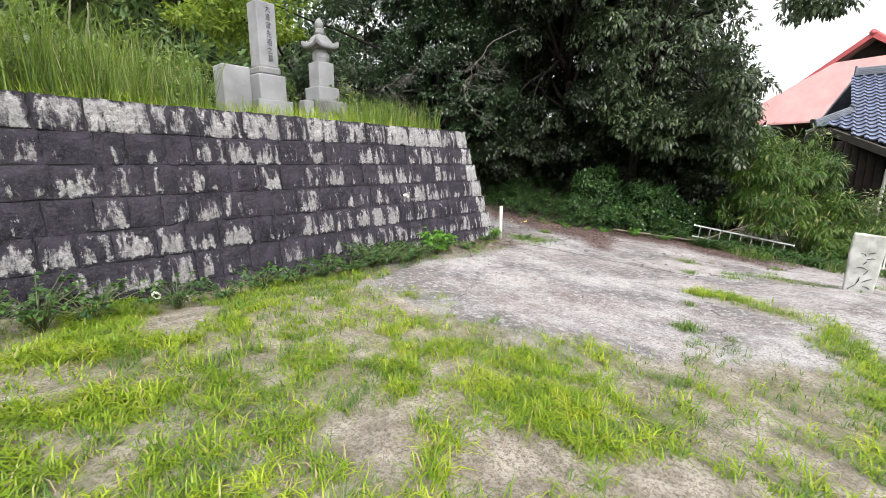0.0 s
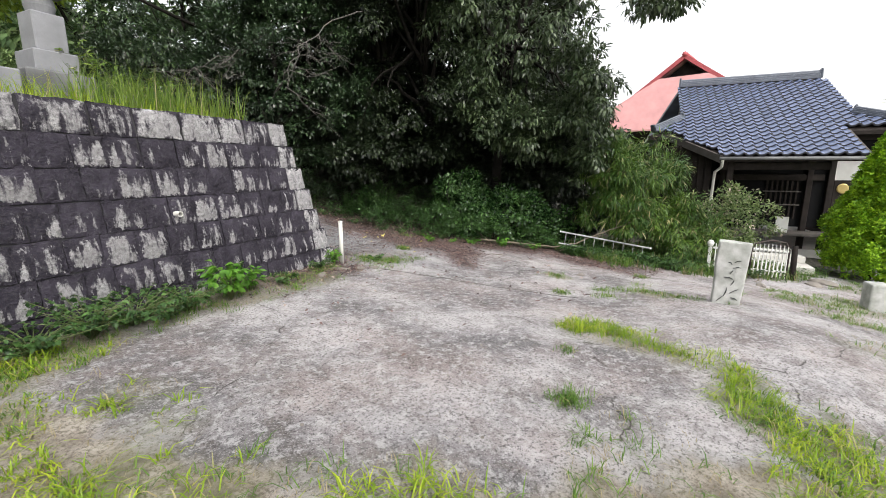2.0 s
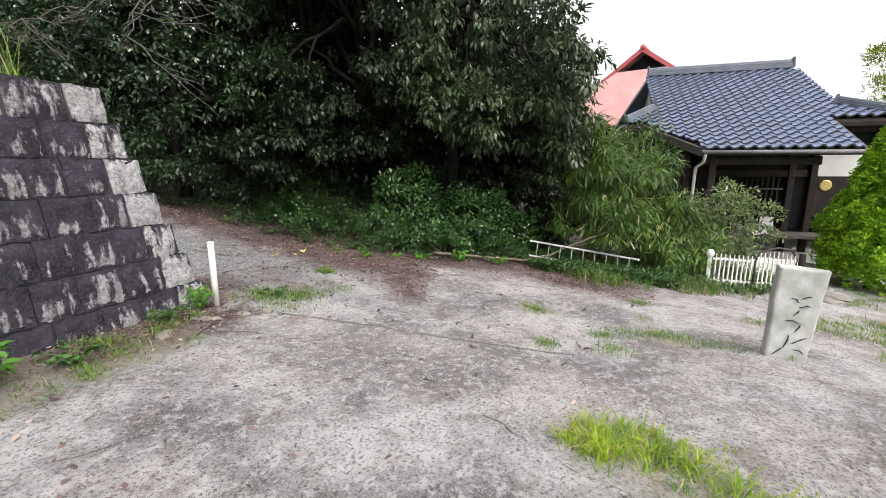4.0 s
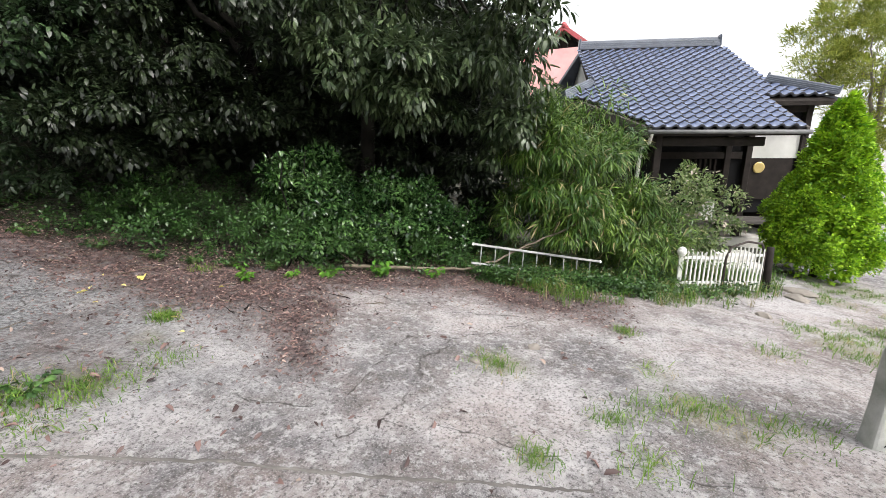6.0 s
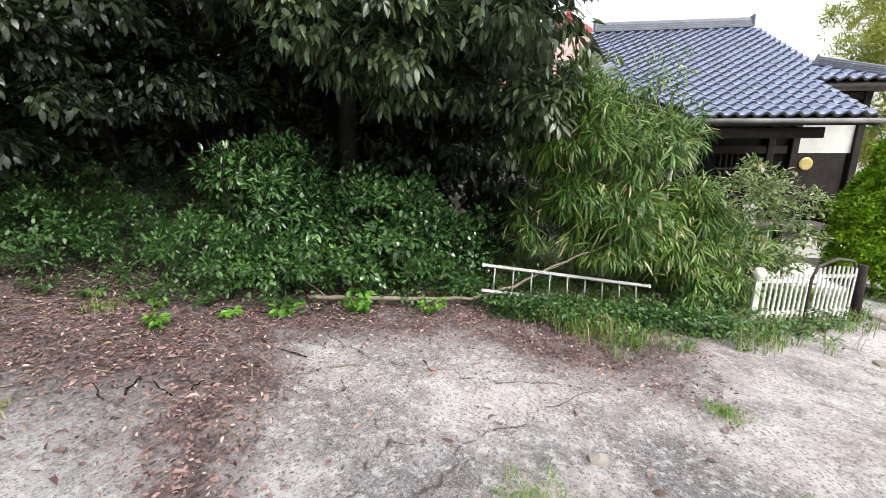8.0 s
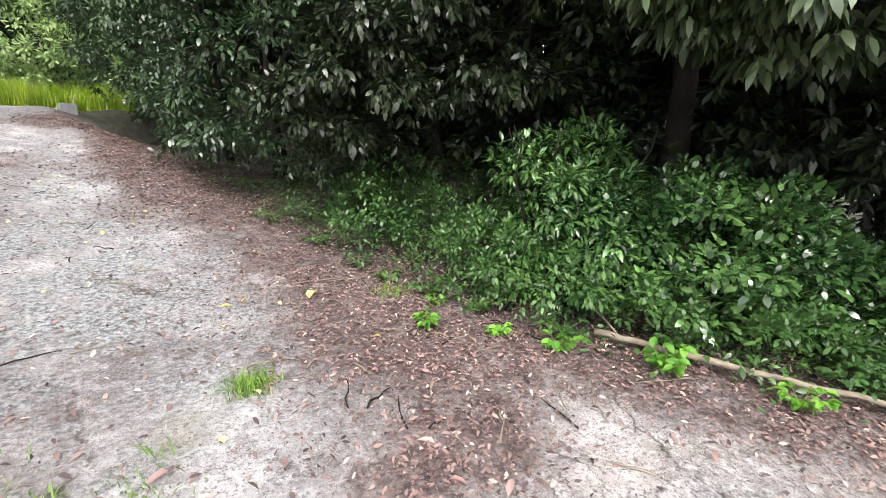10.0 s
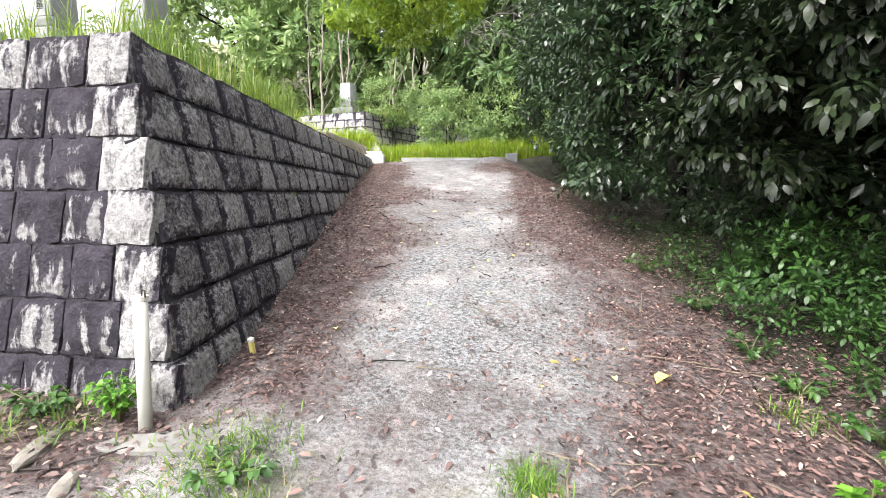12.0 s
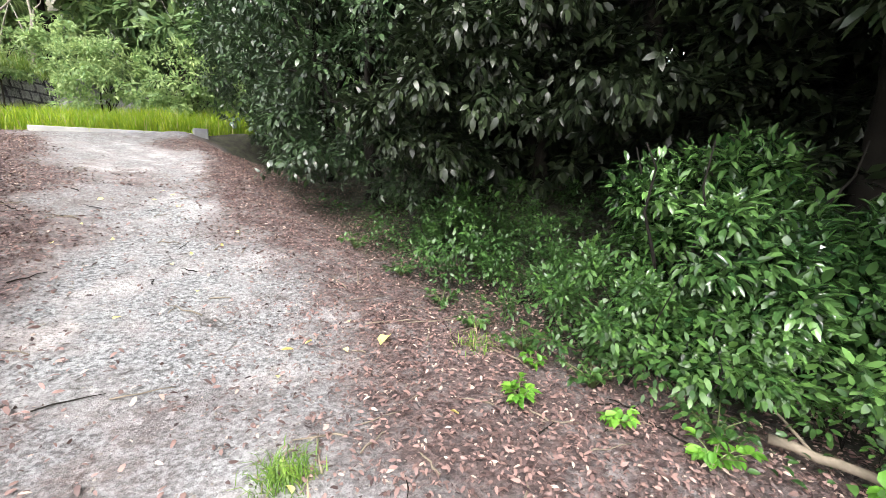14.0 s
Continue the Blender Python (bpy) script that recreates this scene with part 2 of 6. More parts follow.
def box_bm(sx, sy, sz, at=(0, 0, 0), bevel=0.0, m=None, taper=0.0, bm=None, segs=1):
    """A box standing on at, optionally tapered to the top and bevelled."""
    b = bmesh.new() if bm is None else bm
    vs = []
    for z, k in ((0, 1.0), (sz, 1.0 - taper)):
        for x, y in ((-1, -1), (1, -1), (1, 1), (-1, 1)):
            vs.append(b.verts.new((at[0] + x * sx * k / 2, at[1] + y * sy * k / 2, at[2] + z)))
    fs = [b.faces.new([vs[i] for i in q]) for q in ((3, 2, 1, 0), (4, 5, 6, 7), (0, 1, 5, 4), (1, 2, 6, 5), (2, 3, 7, 6), (3, 0, 4, 7))]
    if bevel:
        es = list({e for f in fs for e in f.edges})
        r = bmesh.ops.bevel(b, geom=es, offset=bevel, segments=segs, affect="EDGES", profile=0.5)
        vs = list({v for f in r["faces"] for v in f.verts} | {v for v in vs if v.is_valid})
    if m is not None:
        bmesh.ops.transform(b, matrix=m, verts=[v for v in vs if v.is_valid])
    return b


def lathe_bm(profile, n=20, bm=None, at=(0, 0, 0), square=False):
    b = bmesh.new() if bm is None else bm
    rings = []
    for r, z in profile:
        ring = []
        for i in range(n):
            a = math.tau * (i + 0.5) / n
            ring.append(b.verts.new((at[0] + r * math.cos(a), at[1] + r * math.sin(a), at[2] + z)))
        rings.append(ring)
    for p, q in zip(rings, rings[1:]):
        for i in range(n):
            b.faces.new((p[i], p[(i + 1) % n], q[(i + 1) % n], q[i]))
    b.faces.new(rings[0][::-1])
    b.faces.new(rings[-1])
    return b


def tube_bm(points, radii, n=7, bm=None):
    """A tapered tube along points."""
    b = bmesh.new() if bm is None else bm
    pts = [Vector(p) for p in points]
    rings = []
    for i, p in enumerate(pts):
        d = (pts[min(i + 1, len(pts) - 1)] - pts[max(i - 1, 0)]).normalized()
        u = d.cross(Vector((0.31, 0.95, 0.05))).normalized()
        v = d.cross(u)
        r = radii[i] if isinstance(radii, (list, tuple)) else radii
        rings.append([b.verts.new(p + (u * math.cos(math.tau * k / n) + v * math.sin(math.tau * k / n)) * r) for k in range(n)])
    for p, q in zip(rings, rings[1:]):
        for k in range(n):
            b.faces.new((p[k], p[(k + 1) % n], q[(k + 1) % n], q[k]))
    b.faces.new(rings[0][::-1])
    b.faces.new(rings[-1])
    for f in b.faces:
        f.smooth = True
    return b


def wobble(points, amount, steps, rng):
    """A polyline through points, made finer and a little crooked."""
    out = []
    for a, b in zip(points, points[1:]):
        a, b = Vector(a), Vector(b)
        for i in range(steps):
            k = i / steps
            out.append(a.lerp(b, k) + Vector(rng.uniform(-amount, amount, 3)) * (1 if i or out else 0))
    out.append(Vector(points[-1]))
    return out


def mesh_arrays(name, verts, faces, mat):
    """A mesh from numpy arrays: verts (N,3), faces (F,3 or 4)."""
    me = bpy.data.meshes.new(name)
    k = faces.shape[1]
    me.vertices.add(len(verts))
    me.vertices.foreach_set("co", verts.astype(np.float32).ravel())
    me.loops.add(faces.size)
    me.loops.foreach_set("vertex_index", faces.astype(np.int32).ravel())
    me.polygons.add(len(faces))
    me.polygons.foreach_set("loop_start", np.arange(0, faces.size, k, dtype=np.int32))
    me.materials.append(mat)
    me.update(calc_edges=True)
    return me


def unit(a):
    return a / np.maximum(np.linalg.norm(a, axis=1, keepdims=True), 1e-6)


def leaves(name, pos, way, face, length, width, mat, parent=None, fold=0.25, bend=0.15, simple=False):
    """Many small leaves in one mesh: each starts at pos, points along way, and shows its upper side towards face. simple: True without a fold, 2 for far leaves."""
    way, face = unit(way), unit(face)
    side = unit(np.cross(way, face))
    up = np.cross(side, way)
    L, W = np.broadcast_to(length, len(pos))[:, None], np.broadcast_to(width, len(pos))[:, None]
    low, high = pos + way * L * 0.28 + up * L * bend * 0.15, pos + way * L * 0.66 - up * L * bend * 0.25
    tip = pos + way * L - up * L * bend
    lift = up * W * fold
    i = np.arange(len(pos))[:, None]
    if simple == 2:
        mid = pos + way * L * 0.45
        v = np.stack([pos, mid - side * W / 2, tip, mid + side * W / 2], 1).reshape(-1, 3)
        f = (i * 4 + np.array([[0, 1, 2, 0, 2, 3]])).reshape(-1, 3)
    elif simple:
        v = np.stack([pos, low - side * W * 0.46, high - side * W * 0.42, tip, high + side * W * 0.42, low + side * W * 0.46], 1).reshape(-1, 3)
        f = (i * 6 + np.array([[0, 1, 5, 1, 2, 4, 1, 4, 5, 2, 3, 4]])).reshape(-1, 3)
    else:
        v = np.stack([pos, low - side * W * 0.46 + lift, low, low + side * W * 0.46 + lift, high - side * W * 0.42 + lift * 0.8, high, high + side * W * 0.42 + lift * 0.8, tip], 1).reshape(-1, 3)
        f = (i * 8 + np.array([[0, 2, 1, 0, 3, 2, 1, 2, 5, 1, 5, 4, 2, 3, 6, 2, 6, 5, 4, 5, 7, 5, 6, 7]])).reshape(-1, 3)
    me = mesh_arrays(name, v, f, mat)
    me.polygons.foreach_set("use_smooth", np.ones(len(f), bool))
    ob = new(name, me)
    ob.parent = parent
    return ob


def blades(name, pos, height, width, mat, lean, rng, parent=None):
    """Grass: bent three-triangle blades that start at pos."""
    n = len(pos)
    a = rng.uniform(0, math.tau, n)
    out = np.stack([np.cos(a), np.sin(a), np.zeros(n)], 1)
    side = np.stack([-np.sin(a), np.cos(a), np.zeros(n)], 1)
    h = np.broadcast_to(height, n)[:, None]
    w = np.broadcast_to(width, n)[:, None]
    k = (rng.uniform(0.1, 1.0, n) * lean)[:, None]
    up = np.array([[0, 0, 1.0]])
    m = pos + up * h * 0.55 + out * h * k * 0.35
    t = pos + up * h * (1 - 0.35 * k) + out * h * k
    v = np.stack([pos - side * w / 2, pos + side * w / 2, m - side * w * 0.4, m + side * w * 0.4, t], 1).reshape(-1, 3)
    i = np.arange(n)[:, None]
    f = (i * 5 + np.array([[0, 1, 3, 0, 3, 2, 2, 3, 4]])).reshape(-1, 3)
    ob = new(name, mesh_arrays(name, v, f, mat))
    ob.parent = parent
    return ob


def noise2(x, y, scale, seed=0.0):
    """Smooth value noise in the plane for arrays, about -1 to 1."""
    x, y = np.asarray(x, float) * scale + seed * 17.3, np.asarray(y, float) * scale - seed * 9.1
    xi, yi = np.floor(x), np.floor(y)
    fx, fy = x - xi, y - yi
    fx, fy = fx * fx * (3 - 2 * fx), fy * fy * (3 - 2 * fy)

    def hsh(a, b):
        s = np.sin(a * 127.1 + b * 311.7 + seed * 74.7) * 43758.5453
        return (s - np.floor(s)) * 2 - 1
    return (hsh(xi, yi) * (1 - fx) + hsh(xi + 1, yi) * fx) * (1 - fy) + (hsh(xi, yi + 1) * (1 - fx) + hsh(xi + 1, yi + 1) * fx) * fy


def fractal2(x, y, scale, seed=0.0):
    return noise2(x, y, scale, seed) * 0.55 + noise2(x, y, scale * 2.1, seed + 1) * 0.3 + noise2(x, y, scale * 4.3, seed + 2) * 0.15


def smooth(a, b, x):
    t = np.clip((x - a) / (b - a), 0, 1)
    return t * t * (3 - 2 * t)


# ---- the lie of the land ----
CORNER = Vector((5.91, 5.78, 0.04))       # foot of the retaining wall's corner
U1 = Vector((0.983, 0.184, 0)).normalized()   # along the front wall
U2 = Vector((-0.349, 0.937, 0)).normalized()  # along the side wall, up the lane
N1 = Vector((U1.y, -U1.x, 0))             # out of the front wall
N2 = Vector((U2.y, -U2.x, 0))             # out of the side wall
TOP = 2.06
BATTER = 0.215


def lane(x, y):
    """Metres up the lane from the corner, and across it from the side wall's foot."""
    dx, dy = np.asarray(x) - CORNER.x, np.asarray(y) - CORNER.y
    return dx * U2.x + dy * U2.y, dx * N2.x + dy * N2.y


def front(x, y):
    """Metres behind the front wall's foot line."""
    return -((np.asarray(x) - CORNER.x) * N1.x + (np.asarray(y) - CORNER.y) * N1.y)


def low_ground(x, y):
    x, y = np.asarray(x, float), np.asarray(y, float)
    s, w = lane(x, y)
    z = -0.066 * np.clip(x, -30, 17) + 0.079 * np.clip(y, -14, 40)
    z = z + 0.30 * np.exp(-((x - 7.0) / 2.6) ** 2 - ((y - 0.3) / 1.7) ** 2)
    climb = 0.12 * np.clip(s - 0.9, 0, None) * smooth(5.5, 3.0, w)
    z = z + climb
    level = 2.06 + 0.13 * np.clip(s - 10.6, 0, 14) + 0.45 * np.clip(s - 19.0, 0, 40)
    k = smooth(9.2, 10.4, s) * np.maximum(smooth(6.5, 4.0, w), smooth(16, 20, s))
    z = z * (1 - k) + level * k
    # unseen rise under the grove, added so that no light comes through from behind
    wood = smooth(3.2, 9.0, w) * smooth(-3.0, 3.0, y - 7.0)
    z = z + wood * 1.8 * smooth(24, 14, x)
    bank = np.exp(-((w - 2.9) / 0.5) ** 2) * smooth(1.5, 3, s) * 0.10
    dip = 0.16 * smooth(-1.15, -0.1, front(x, y)) * smooth(4.6, 0.6, x) * smooth(-9, -3, x)
    return z + bank - dip


def ground_z(x, y):
    x, y = np.asarray(x, float), np.asarray(y, float)
    s, w = lane(x, y)
    z = low_ground(x, y)
    rough = 0.012 * noise2(x, y, 1.7, 3) + 0.006 * noise2(x, y, 5.0, 4)
    inside = smooth(0.52, 0.72, front(x, y)) * smooth(-0.52, -0.72, w)
    high = TOP - 0.03 + 0.05 * np.clip(front(x, y) - 0.9, 0, 9) + 0.03 * noise2(x, y, 1.1, 8)
    return (z + rough) * (1 - inside) + np.maximum(high, z) * inside


def on_ground(xy, lift=0.0):
    return np.stack([xy[:, 0], xy[:, 1], ground_z(xy[:, 0], xy[:, 1]) + lift], 1)


def edge_line(pts, x, y):
    """Signed distance, positive on the left of the polyline's way."""
    best, sign = np.full(np.shape(x), 1e9), np.ones(np.shape(x))
    for (ax, ay), (bx, by) in zip(pts, pts[1:]):
        dx, dy = bx - ax, by - ay
        t = np.clip(((x - ax) * dx + (y - ay) * dy) / (dx * dx + dy * dy), 0, 1)
        d = np.hypot(x - ax - t * dx, y - ay - t * dy)
        s = np.sign(dx * (y - ay) - dy * (x - ax))
        sign = np.where(d < best, s, sign)
        best = np.minimum(best, d)
    return best * sign


GRASS_EDGE = [(8.0, -9.0), (4.9, -1.5), (4.35, 0.2), (3.7, 1.15), (3.2, 1.75), (2.55, 2.6), (2.15, 3.2), (2.0, 4.2), (3.6, 4.75), (5.6, 5.35), (7.0, 9.0)]
TONGUE = [(5.82, 1.95), (5.74, 1.5), (5.65, 1.1), (5.45, 0.7), (4.95, 0.4), (4.5, 0.05), (4.1, -0.1), (3.3, -0.5)]
WOOD_EDGE = [(14.5, -1.2), (12.6, -0.5), (11.6, 0.7), (10.45, 2.6), (10.3, 4.3), (9.3, 5.6), (8.75, 6.6), (8.35, 7.6), (7.9, 8.6), (7.3, 10.2), (6.4, 13.0), (5.6, 15.4)]


def grass_cover(x, y):
    d = edge_line(GRASS_EDGE, x, y)
    n = fractal2(x, y, 1.1, 5)
    g = smooth(-0.25, 0.35, d + n * 0.75) * smooth(-0.5, 0.1, n + 0.22) * np.maximum(smooth(0.4, -0.1, lane(x, y)[0]), smooth(0.1, -0.2, lane(x, y)[1]))
    for cx, cy, r in ((1.75, 2.15, 0.42), (0.95, 1.75, 0.34), (1.5, 1.3, 0.36), (1.95, 0.7, 0.45), (2.4, 1.25, 0.25), (0.2, 3.75, 0.5), (2.0, 2.75, 0.2), (-0.9, 3.6, 0.4), (0.4, 1.2, 0.2), (2.9, 0.2, 0.25)):
        g = g * smooth(0.25, 1.0, (np.hypot(x - cx, y - cy) + n * 0.35) / r)
    t = np.abs(edge_line(TONGUE, x, y))
    g = np.maximum(g, smooth(0.38, 0.1, t + n * 0.4) * smooth(-0.6, 0.0, noise2(x, y, 3.1, 9)))
    for cx, cy, r in ((8.35, 3.15, 0.28), (8.15, 1.7, 0.4), (8.7, 1.95, 0.28), (9.6, 0.95, 0.35), (9.6, 2.1, 0.15), (4.35, 1.6, 0.14), (2.5, 3.65, 0.38), (2.5, 3.2, 0.34), (6.7, 5.5, 0.3), (7.3, 5.7, 0.2), (10.6, -0.2, 0.8), (9.0, -0.6, 0.7), (7.2, -0.4, 0.6), (11.3, -1.0, 0.7), (8.0, 0.75, 0.3), (13.2, -1.1, 0.6), (14.3, -1.7, 0.8), (12.3, -1.5, 0.6)):
        g = np.maximum(g, smooth(r, r * 0.3, np.hypot(x - cx, (y - cy)) + n * r * 0.8) * 0.75)
    return g


def earth_cover(x, y):
    d = edge_line(GRASS_EDGE, x, y)
    s, w = lane(x, y)
    return smooth(-0.25, 0.3, d + fractal2(x, y, 1.3, 25) * 0.7) * np.maximum(smooth(0.4, -0.1, s), smooth(0.1, -0.2, w))


def off_wall(x, y):
    """Metres from the side wall's face at the height of the ground."""
    return lane(x, y)[1] + BATTER * np.clip(low_ground(x, y) - 0.04, 0, 2.1)


def litter_cover(x, y):
    s, w = lane(x, y)
    n = fractal2(x, y, 0.9, 11)
    o = off_wall(x, y)
    side = smooth(1.35, 0.25, o + n * 0.6) * smooth(-0.2, -0.05, o) * smooth(-0.2, 0.5, s) * smooth(10.5, 8.5, s)
    d = edge_line(WOOD_EDGE, x, y)
    e = d + 0.2 + n * 0.9
    right = smooth(1.35 + 0.75 * smooth(4.6, 6.2, y) * smooth(9.0, 7.2, y), 0.1, np.where(e > 0, e, -e * 0.6)) * smooth(-1, 2.0, y - 1.8) * smooth(18, 14, y)
    heap = np.maximum(smooth(1.5, 0.4, np.hypot(x - 7.9, y - 7.0) + n * 0.9) * 0.36, smooth(0.95, 0.2, np.hypot(x - 8.2, y - 5.5) + n * 0.8) * 0.3)
    heap = np.maximum(heap, smooth(0.5, 0.1, np.abs(edge_line([(8.6, 5.3), (8.1, 5.0), (7.6, 4.5)], x, y)) + n * 0.4) * 0.8)
    foot = 0.6 * smooth(0.8, 0.15, -front(x, y) + n * 0.4) * smooth(4.0, 4.9, x) * smooth(6.3, 5.9, x) * smooth(0.3, -0.1, front(x, y))
    return np.maximum(np.maximum(side, right), np.maximum(heap, foot))


def wood_depth(x, y):
    """Metres beyond the line where the undergrowth begins."""
    return -edge_line(WOOD_EDGE, x, y)


def ground_material():
    m, n, l, b = material("ground")
    p = world_pos(n, l)

    def mask(name):
        a = n.new("ShaderNodeAttribute")
        a.attribute_name = name
        return a.outputs["Fac"]
    big = noise_tex(n, l, p, 0.9, 6, 0.6)
    mid = noise_tex(n, l, p, 5.0, 6, 0.65)
    fine = noise_tex(n, l, p, 46.0, 5, 0.8)
    vor = n.new("ShaderNodeTexVoronoi")
    vor.inputs["Scale"].default_value = 85.0
    l.new(p, vor.inputs["Vector"])
    base = mix(n, l, ramp(n, l, big, 0.42, 0.58), rgb(0.16, 0.15, 0.156), rgb(0.50, 0.475, 0.482))
    rosy = noise_tex(n, l, world_pos(n, l, (0.55, 0.55, 0.55)), 1.0, 7, 0.7)
    base = mix(n, l, maths(n, l, "MULTIPLY", ramp(n, l, rosy, 0.48, 0.60), 0.5), base, rgb(0.37, 0.295, 0.275))
    base = mix(n, l, maths(n, l, "MULTIPLY", ramp(n, l, mid, 0.45, 0.7), 0.7), base, rgb(0.13, 0.105, 0.092))
    blot = noise_tex(n, l, p, 14.0, 5, 0.7)
    base = mix(n, l, maths(n, l, "MULTIPLY", ramp(n, l, blot, 0.5, 0.62), 0.7), base, rgb(0.54, 0.52, 0.525))
    base = mix(n, l, maths(n, l, "MULTIPLY", ramp(n, l, vor.outputs["Distance"], 0.45, 0.2), 0.45), base, rgb(0.54, 0.52, 0.515))
    base = mix(n, l, maths(n, l, "MULTIPLY", ramp(n, l, fine, 0.50, 0.62), 0.85), base, rgb(0.055, 0.05, 0.048))
    grey = mix(n, l, ramp(n, l, noise_tex(n, l, p, 34.0, 5, 0.75), 0.42, 0.58), rgb(0.10, 0.10, 0.105), rgb(0.36, 0.365, 0.375))
    base = mix(n, l, maths(n, l, "MULTIPLY", mask("lane"), ramp(n, l, noise_tex(n, l, p, 2.2, 5, 0.65), 0.36, 0.56)), base, grey)
    warp = n.new("ShaderNodeVectorMath")
    warp.operation = "ADD"
    l.new(p, warp.inputs[0])
    wob = n.new("ShaderNodeTexNoise")
    wob.inputs["Scale"].default_value, wob.inputs["Detail"].default_value = 2.5, 5
    l.new(p, wob.inputs["Vector"])
    soft = n.new("ShaderNodeVectorMath")
    soft.operation = "SCALE"
    soft.inputs["Scale"].default_value = 0.35
    l.new(wob.outputs["Color"], soft.inputs[0])
    l.new(soft.outputs[0], warp.inputs[1])
    crack = n.new("ShaderNodeTexVoronoi")
    crack.feature = "DISTANCE_TO_EDGE"
    crack.inputs["Scale"].default_value = 0.42
    l.new(warp.outputs[0], crack.inputs["Vector"])
    base = mix(n, l, maths(n, l, "MULTIPLY", ramp(n, l, crack.outputs["Distance"], 0.003, 0.0005), ramp(n, l, mid, 0.45, 0.55)), base, rgb(0.045, 0.04, 0.035))
    soil = mix(n, l, ramp(n, l, mid, 0.35, 0.65), rgb(0.22, 0.185, 0.15), rgb(0.52, 0.46, 0.40))
    soil = mix(n, l, maths(n, l, "MULTIPLY", ramp(n, l, fine, 0.46, 0.6), 0.8), soil, rgb(0.10, 0.085, 0.06))
    flake = n.new("ShaderNodeTexVoronoi")
    flake.inputs["Scale"].default_value = 30.0
    l.new(world_pos(n, l, (1.0, 1.6, 1.0)), flake.inputs["Vector"])
    duff = mix(n, l, flake.outputs["Color"], rgb(0.030, 0.020, 0.021), rgb(0.20, 0.138, 0.13))
    duff = mix(n, l, maths(n, l, "MULTIPLY", ramp(n, l, fine, 0.48, 0.62), 0.7), duff, rgb(0.03, 0.02, 0.02))
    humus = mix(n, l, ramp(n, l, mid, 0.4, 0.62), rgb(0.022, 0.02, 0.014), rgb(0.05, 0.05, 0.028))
    jit = maths(n, l, "MULTIPLY", maths(n, l, "SUBTRACT", mid, 0.25), 0.8)
    c = mix(n, l, ramp(n, l, maths(n, l, "MULTIPLY", mask("grass"), maths(n, l, "ADD", jit, 0.6)), 0.12, 0.4), base, soil)
    turf = mix(n, l, ramp(n, l, fine, 0.4, 0.6), rgb(0.05, 0.07, 0.018), rgb(0.20, 0.23, 0.055))
    c = mix(n, l, maths(n, l, "MULTIPLY", mask("turf"), ramp(n, l, noise_tex(n, l, p, 1.6, 6, 0.7), 0.42, 0.56)), c, turf)
    c = mix(n, l, ramp(n, l, maths(n, l, "MULTIPLY", mask("litter"), maths(n, l, "ADD", maths(n, l, "MULTIPLY", jit, 1.8), 0.35)), 0.12, 0.75), c, duff)
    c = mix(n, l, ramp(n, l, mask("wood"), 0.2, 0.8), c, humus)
    l.new(c, b.inputs["Base Color"])
    b.inputs["Roughness"].default_value = 0.92
    hgt = mix(n, l, 0.5, fine, mid)
    bump(n, l, b, hgt, 1.0, 0.05)
    return m


def axis(lo, hi, step, far):
    a = list(np.arange(lo, hi, step))
    d, x = step, hi
    while x < far:
        a.append(x)
        d *= 1.35
        x += d
    a.append(far)
    d, x = step, lo
    while x > -far:
        d *= 1.35
        x -= d
        a.insert(0, max(x, -far))
    return np.array(a)


def build_ground():
    xs, ys = axis(-3.0, 15.0, 0.105, 900.0), axis(-3.0, 17.5, 0.105, 900.0)
    X, Y = np.meshgrid(xs, ys)
    x, y = X.ravel(), Y.ravel()
    v = np.stack([x, y, ground_z(x, y)], 1)
    nx, ny = len(xs), len(ys)
    i = (np.arange(ny - 1)[:, None] * nx + np.arange(nx - 1)[None, :]).ravel()
    f = np.stack([i, i + 1, i + nx + 1, i + nx], 1)
    me = mesh_arrays("ground", v, f, ground_material())
    me.polygons.foreach_set("use_smooth", np.ones(len(f), bool))
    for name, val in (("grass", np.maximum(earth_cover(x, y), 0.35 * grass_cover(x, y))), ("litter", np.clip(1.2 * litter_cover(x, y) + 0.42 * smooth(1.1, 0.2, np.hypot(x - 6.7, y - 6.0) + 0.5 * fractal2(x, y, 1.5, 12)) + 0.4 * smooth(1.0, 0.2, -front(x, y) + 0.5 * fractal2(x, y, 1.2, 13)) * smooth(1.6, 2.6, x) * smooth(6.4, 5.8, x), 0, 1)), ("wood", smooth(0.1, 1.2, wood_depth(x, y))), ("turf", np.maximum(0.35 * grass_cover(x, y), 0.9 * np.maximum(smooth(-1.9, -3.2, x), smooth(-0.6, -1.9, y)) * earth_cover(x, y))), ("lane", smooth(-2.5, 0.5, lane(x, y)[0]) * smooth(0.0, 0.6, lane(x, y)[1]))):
        at = me.attributes.new(name, "FLOAT", "POINT")
        at.data.foreach_set("value", val.astype(np.float32))
    tagged(new("ground", me), "pale worn concrete and bare earth sloping sideways", "ground", kind="structure")


build_ground()

# ---- retaining walls ----


